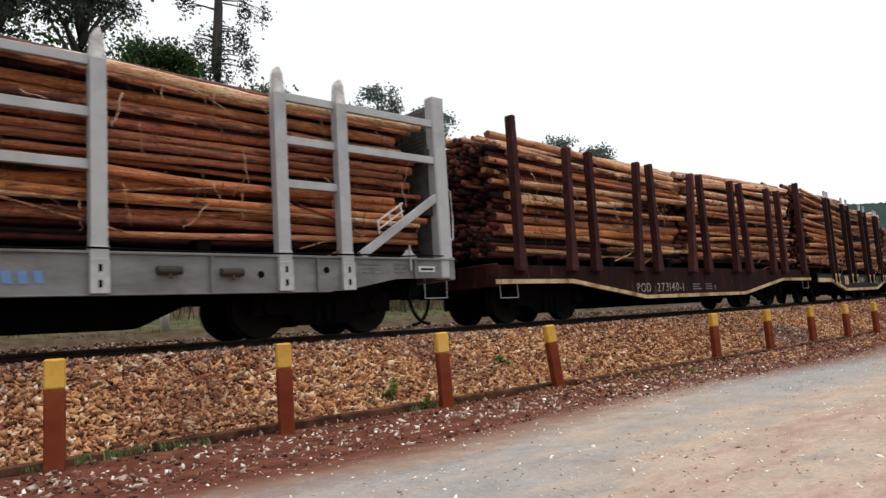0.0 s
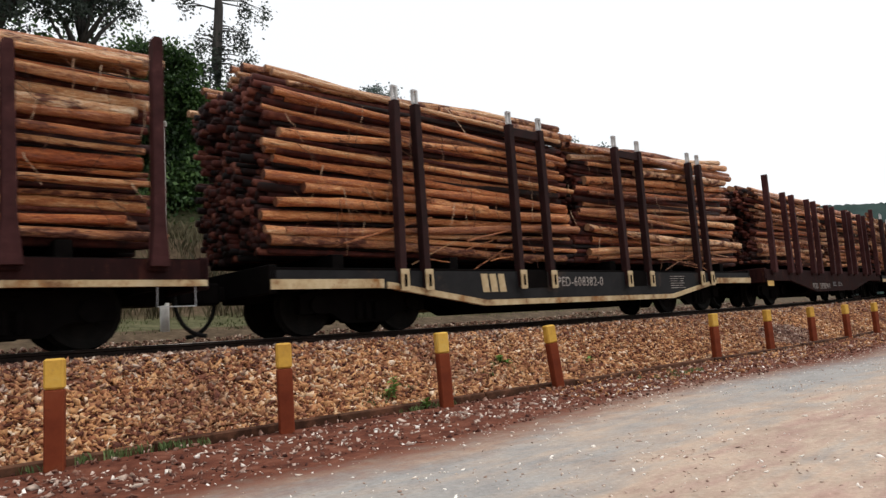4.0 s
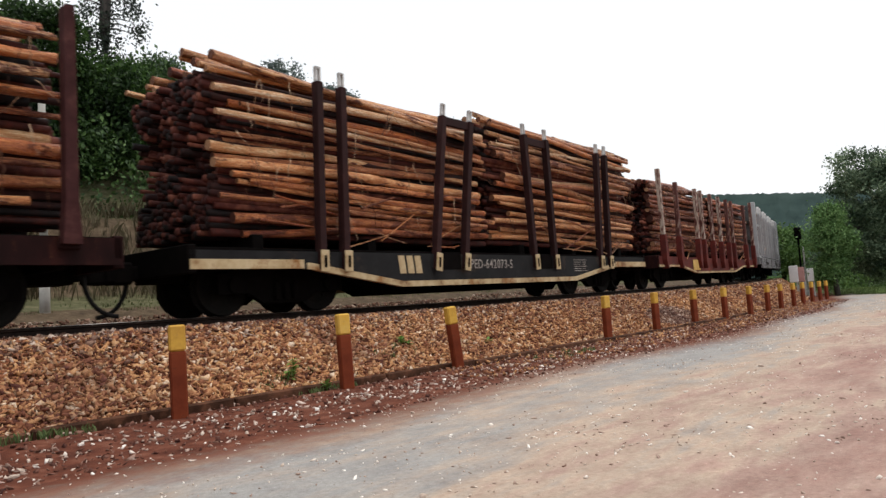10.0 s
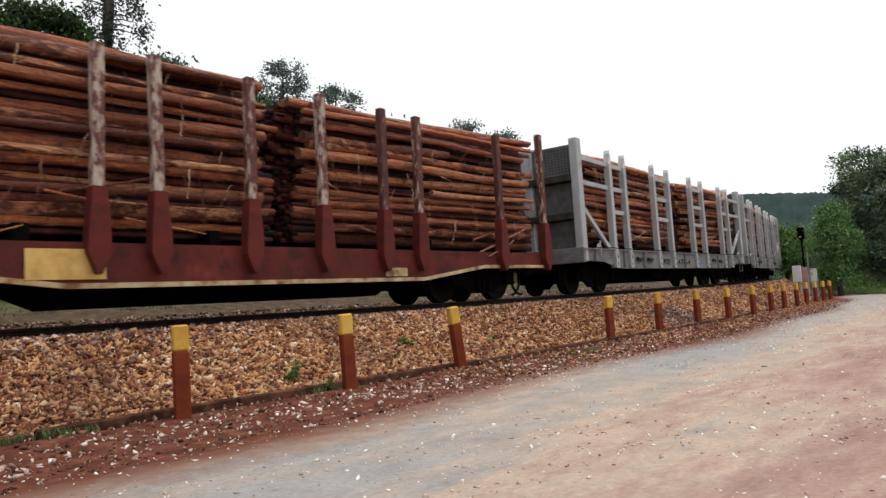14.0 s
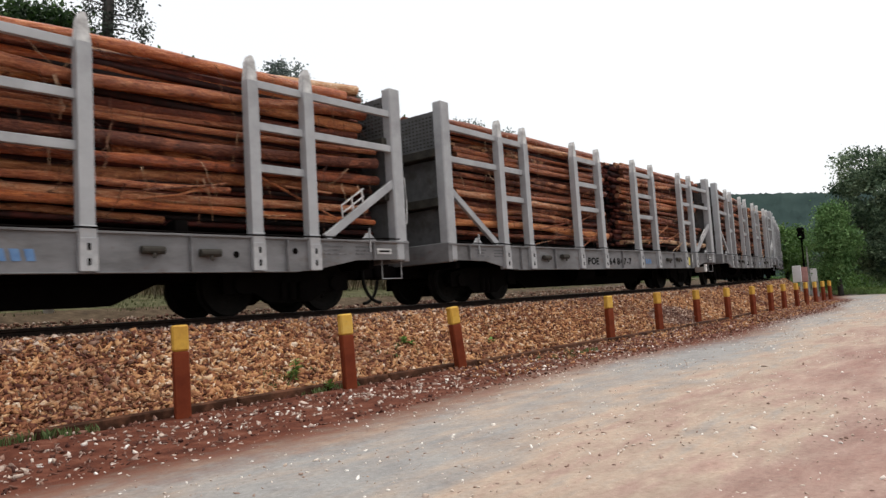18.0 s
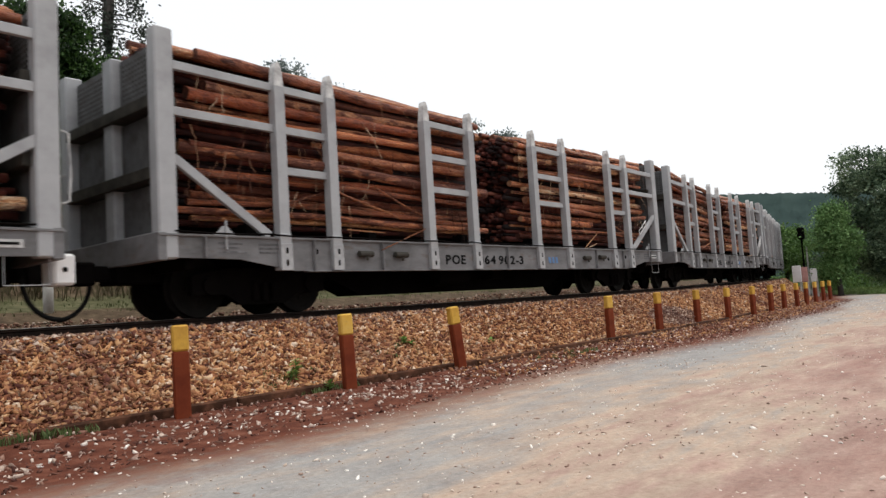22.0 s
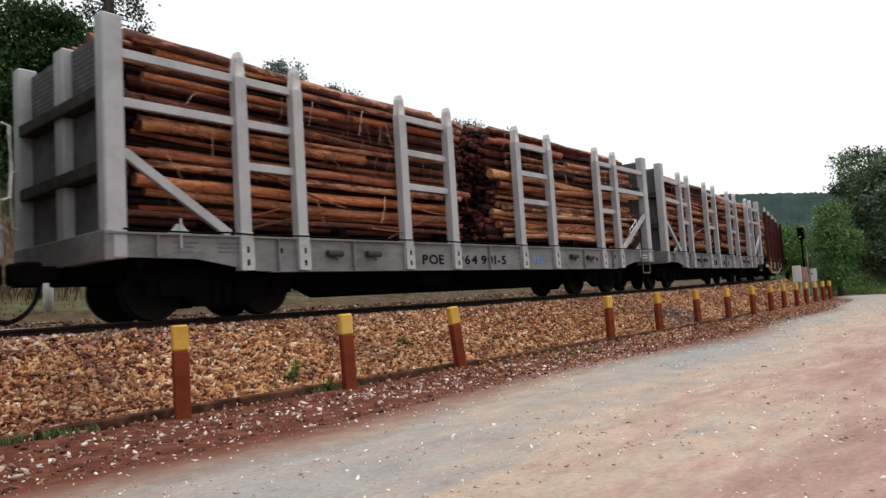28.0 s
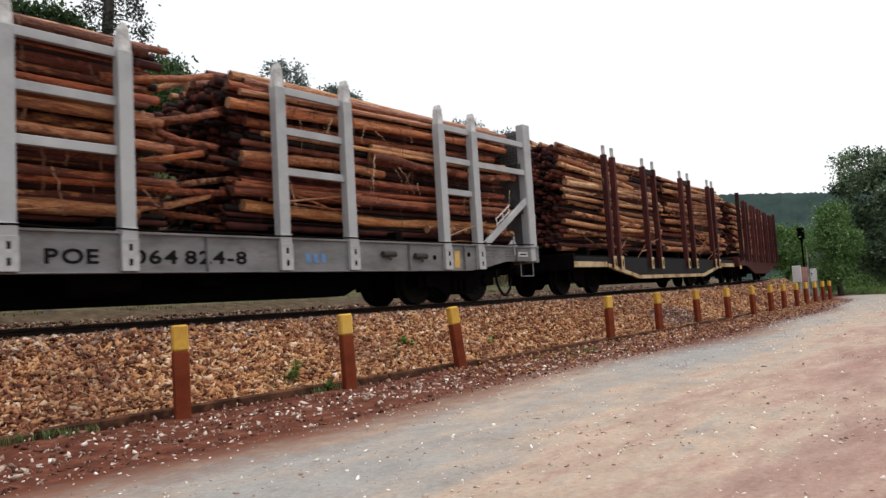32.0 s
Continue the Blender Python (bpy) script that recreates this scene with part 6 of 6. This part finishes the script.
    # the big tree beyond the bend of the road
    tree("large dark leafy tree at the bend of the road", (46.5, 6.2, 0.0), 8.4, 0.42,
         [(0.2, 0.6, 5.0, 3.0, 2.4, 2.2), (-0.4, 2.6, 3.2, 2.4, 2.2, 2.0), (1.2, -1.4, 4.6, 2.8, 2.6, 2.6), (0, 0.9, 6.9, 2.0, 1.7, 1.2), (0.5, -1.2, 7.1, 2.2, 2.0, 1.3), (1.0, -3.6, 5.2, 2.8, 2.6, 2.8), (0, 0.3, 2.0, 2.6, 2.6, 1.3), (-0.8, 2.1, 7.5, 0.9, 0.8, 0.8), (-0.5, 1.4, 6.0, 1.5, 1.9, 1.3)],
         0.17, M_LEAF_MID, 61, clumps=300, per=250, clump_r=0.33, limbs=22)
    tree("bright leafy young tree beside the crossing", (43.2, 9.1, 0.0), 5.2, 0.14, [(0.3, 0.1, 4.2, 0.6, 0.6, 0.8), (0.3, -0.3, 2.8, 0.7, 0.7, 0.9), (-0.1, 0.4, 3.2, 0.5, 0.5, 0.7), (0.1, 0.2, 1.4, 0.6, 0.6, 0.8)], 0.14, M_LEAF_Y, 62, clumps=190, per=110, clump_r=0.27)
    tree("dark tree behind the big tree", (58.0, 5.0, 0.0), 9.0, 0.4, [(0, 0, 5.5, 4, 4, 3), (0, -4, 5, 4, 4, 3.4), (0, 2, 4, 3, 3, 2.6)], 0.34, M_LEAF_MID, 63, clumps=170, per=50, clump_r=0.6)
    tree("low tree where the line bends away", (60.0, 16.2, 0.4), 5.2, 0.2, [(0, 0, 3.2, 2.0, 1.8, 1.8), (-1, -1.2, 2.2, 1.6, 1.4, 1.3)], 0.2, M_LEAF_B, 64, clumps=110, per=90, clump_r=0.36)


def grass_tufts(name, label, spots, material, seed, blade=0.22, per=26, spread=0.09):
    rng = np.random.default_rng(seed)
    V, F = [], []
    for x, y, z in spots:
        for k in range(per):
            a, r = rng.uniform(0, 6.28), abs(rng.normal()) * spread
            bx, by = x + r * math.cos(a), y + r * math.sin(a)
            L, w, t = blade * rng.uniform(0.5, 1.2), 0.006 + 0.004 * rng.random(), rng.uniform(0, 6.28)
            dx, dy = math.cos(t), math.sin(t)
            o = len(V)
            bend = rng.uniform(0.1, 0.6) * L
            V += [(bx - w * dy, by + w * dx, z - 0.02), (bx + w * dy, by - w * dx, z - 0.02), (bx + w * dy * 0.5 + dx * bend * 0.4, by - w * dx * 0.5 + dy * bend * 0.4, z + L * 0.6),
                  (bx + dx * bend, by + dy * bend, z + L * 0.9)]
            F.append((o, o + 1, o + 2, o + 3))
    tagged(new(name, raw_mesh(name, np.array(V), np.array(F), material)), label, "grass", kind="stuff")


def build_grass():
    rng = np.random.default_rng(71)
    spots = []
    for n, s0, s1, v0, v1 in ((12, 1.5, 2.8, -3.24, -3.12), (10, 4.2, 5.4, -3.2, -2.5), (5, 6.6, 7.4, -2.7, -2.3), (9, 8.8, 10.4, -3.9, -3.5), (8, 4.9, 5.6, -3.2, -2.9), (5, 0.2, 1.2, -3.2, -2.9)):
        x, y, s, v = strip_points(rng, n, s0, s1, v0, v1)
        z = ground_height(x, y)
        spots += list(zip(x, y, z))
    grass_tufts("verge_grass", "small green grass tufts by the gutter", spots, M_GRASS, 72, 0.075, 18, 0.06)
    x, y, s, v = strip_points(rng, 700, -8, 45, 3.3, 5.2)
    grass_tufts("far_side_grass", "green and dry grass between track and bank", list(zip(x, y, ground_height(x, y))), M_OLIVE, 73, 0.05, 16, 0.25)
    x, y, s, v = strip_points(rng, 1500, -10, 26, 4.6, 7.6)
    grass_tufts("bank_grass", "dry grass hanging on the brown bank", list(zip(x, y, ground_height(x, y))), M_DRY, 74, 0.42, 10, 0.25)
    xs, ys = rng.uniform(40, 60, 900), rng.uniform(1, 10, 900)
    keep = xs > 41.5 + 0.9 * (ys - 6)
    grass_tufts("corner_grass", "bright grass under the big tree", [(a, b, 0.0) for a, b in zip(xs[keep], ys[keep])], M_LAWN, 75, 0.30, 16, 0.35)


def leaf_mesh():
    """A pointed leaf, creased along the middle, 6 cm long."""
    vs, fs = [], []
    for i, (u, h) in enumerate(((0.0, 0.002), (0.018, 0.013), (0.038, 0.014), (0.060, 0.001))):
        lift = 0.10 * u - 4.0 * u * u
        vs += [(u, -h, lift + 0.25 * h), (u, 0.0, lift), (u, h, lift + 0.25 * h)]
        if i:
            o = 3 * i
            fs += [(o - 3, o, o + 1, o - 2), (o - 2, o + 1, o + 2, o - 1)]
    return Geo().add(vs, fs).mesh("leaf", M_WEED)


WEED_LEAF = leaf_mesh()


def weed(x, y, height, count, seed):
    """A broad-leaved weed: a thin stem and single leaves round it."""
    rng = random.Random(seed)
    z = float(ground_height(np.array([x]), np.array([y]))[0])
    w = thing("weed", "small bright green weed growing among the ballast", "weed", "weeds in the ballast", pose(x, y, z))
    part("stem", Geo().box(-0.004, -0.004, -0.02, 0.004, 0.004, height, 0.002).mesh("stem", M_WEED), w)
    for k in range(count):
        h = height * (0.25 + 0.75 * k / count)
        m = pose(0, 0, h, 0, rng.uniform(-50, 5), 137.5 * k + rng.uniform(-20, 20)) @ Matrix.Scale(rng.uniform(1.0, 1.9), 4)
        part("leaf", WEED_LEAF, w, m=m)


def build_weeds():
    for x, y, h, n, seed in ((7.22, 7.17, 0.10, 22, 1), (7.34, 7.13, 0.07, 14, 2), (5.00, 6.74, 0.26, 24, 3), (4.90, 6.70, 0.16, 14, 4), (5.16, 6.34, 0.09, 16, 5), (9.0, 6.96, 0.06, 12, 6)):
        weed(x, y, h, n, seed)


def RIDGE(a):
    """Height of the ridge by its bearing."""
    return np.interp(a, (-0.5, 0.1, 0.216, 0.264, 0.31, 0.45, 1.1), (36.0, 43.0, 47.6, 50.6, 52.0, 55.0, 61.0)) + 0.4 * np.sin(a * 40)


def build_far_hill():
    """The wooded ridge beyond the valley, with uneven treetops."""
    rng = np.random.default_rng(81)
    n, rows = 560, 16
    V = []
    az = np.linspace(radians(-30), radians(62), n)
    R = 430
    for i, a in enumerate(az):
        top = RIDGE(a)
        for j in range(rows):
            u = j / (rows - 1)
            r = R - 110 * (1 - u)
            z = -2 + (top + 2) * u ** 0.8 + rng.normal() * (0.28 + 0.3 * (u < 0.95)) * (u > 0.05)
            V.append((r * math.cos(a), r * math.sin(a), z))
    I = np.arange(n * rows).reshape(n, rows)
    F = np.stack([I[:-1, :-1].ravel(), I[1:, :-1].ravel(), I[1:, 1:].ravel(), I[:-1, 1:].ravel()], 1)
    tagged(new("backdrop", raw_mesh("backdrop", np.array(V), F, M_RIDGE_HAZE)), "wooded ridge in the distance, blue-green with painted haze", "hill", kind="structure")


build_plants()
build_grass()
build_weeds()
build_far_hill()


# ================= lineside things =================
def build_lineside():
    x, y = 4.55, 13.0
    z = float(ground_height(np.array([x]), np.array([y]))[0])
    pole = thing("concrete_pole", "slim pale concrete pole behind the track", "pole", m=pose(x, y, z))
    part("shaft", Geo().tube([(0, 0, -0.3), (0, 0, 3.85)], [0.075, 0.06], 10).mesh("shaft", M_POLE, True), pole)
    part("painted_foot", Geo().tube([(0, 0, -0.3), (0, 0, 0.75)], [0.088, 0.084], 10).mesh("painted_foot", M_CONCRETE, True), pole, "paler foot")
    part("cap", Geo().box(-0.08, -0.075, 3.80, 0.08, 0.075, 3.92, 0.02).mesh("cap", M_POLE), pole, "concrete cap")
    sx, sy = 43.9, 10.95
    sig = thing("railway_signal", "black railway signal mast with a dark head", "signal", m=pose(sx, sy, 0))
    part("base", Geo().box(-0.3, -0.3, 0, 0.3, 0.3, 0.35, 0.03).mesh("base", M_CONCRETE), sig, "concrete base")
    part("mast", Geo().tube([(0, 0, 0.3), (0, 0, 3.4)], 0.055, 10).mesh("mast", M_BLACK), sig)
    part("head", Geo().box(-0.16, -0.16, 3.30, 0.16, 0.16, 4.0, 0.06).mesh("head", M_BLACK), sig, "dark signal head")
    for z in (3.5, 3.85):
        part("lamp_hood", Geo().tube([(-0.2, 0, z), (-0.42, 0, z + 0.02)], 0.12, 10).mesh("lamp_hood", M_BLACK), sig)
    part("ladder", Geo().tube([(0.1, -0.19, 0.35), (0.1, -0.19, 2.9)], 0.045, 6).mesh("ladder", M_TIP), sig, "pale ladder rail")
    for k, (bx, by, mat, lab) in enumerate(((42.2, 10.95, M_WHITE, "white painted crossing board"), (42.4, 10.62, M_PINK, "faded red crossing board"), (42.8, 10.25, M_WHITE, "white painted crossing board"))):
        b = thing("crossing_board", lab, "board", "boards at the crossing", pose(bx, by, 0, 0, 0, -8))
        part("panel", Geo().box(-0.03, -0.20 if k else -0.26, 0.86, 0.03, 0.16 if k else 0.22, 1.78 - 0.10 * k, 0.02).mesh("panel", mat), b)
        for q in (-0.15, 0.12):
            part("foot", Geo().box(0.032, q - 0.04, -0.2, 0.10, q + 0.04, 1.2, 0.01).mesh("foot", M_CONCRETE), b)


build_lineside()


# ================= movement =================
def wagon_pose(c, t):
    """A wagon rides as a chord over its two bogies."""
    s = c - travel(t)
    xa, ya, _ = on_line(s - 5.2)
    xb, yb, _ = on_line(s + 5.2)
    th = math.atan2(yb - ya, xb - xa)
    za, zb = float(grade(s - 5.2)), float(grade(s + 5.2))
    return (Matrix.Translation(((xa + xb) / 2, (ya + yb) / 2, RAIL + (za + zb) / 2)) @ Matrix.Rotation(th, 4, 'Z')
            @ Matrix.Rotation(-math.atan2(zb - za, 10.4), 4, 'Y'))


def motions():
    times = [i * 0.5 for i in range(65)]
    cache = {}
    for ob, c in moving:
        if c not in cache:
            cache[c] = [(t, wagon_pose(c, t)) for t in times]
        walk(ob, cache[c])
    fine = [i * 0.1 for i in range(321)]
    turned = [-travel(t) / 0.42 for t in fine]
    for w, ax in rolling:
        walk(w, [(t, Matrix.Translation((ax, 0, 0.42)) @ Matrix.Rotation(a, 4, 'Y')) for t, a in zip(fine, turned)])


motions()
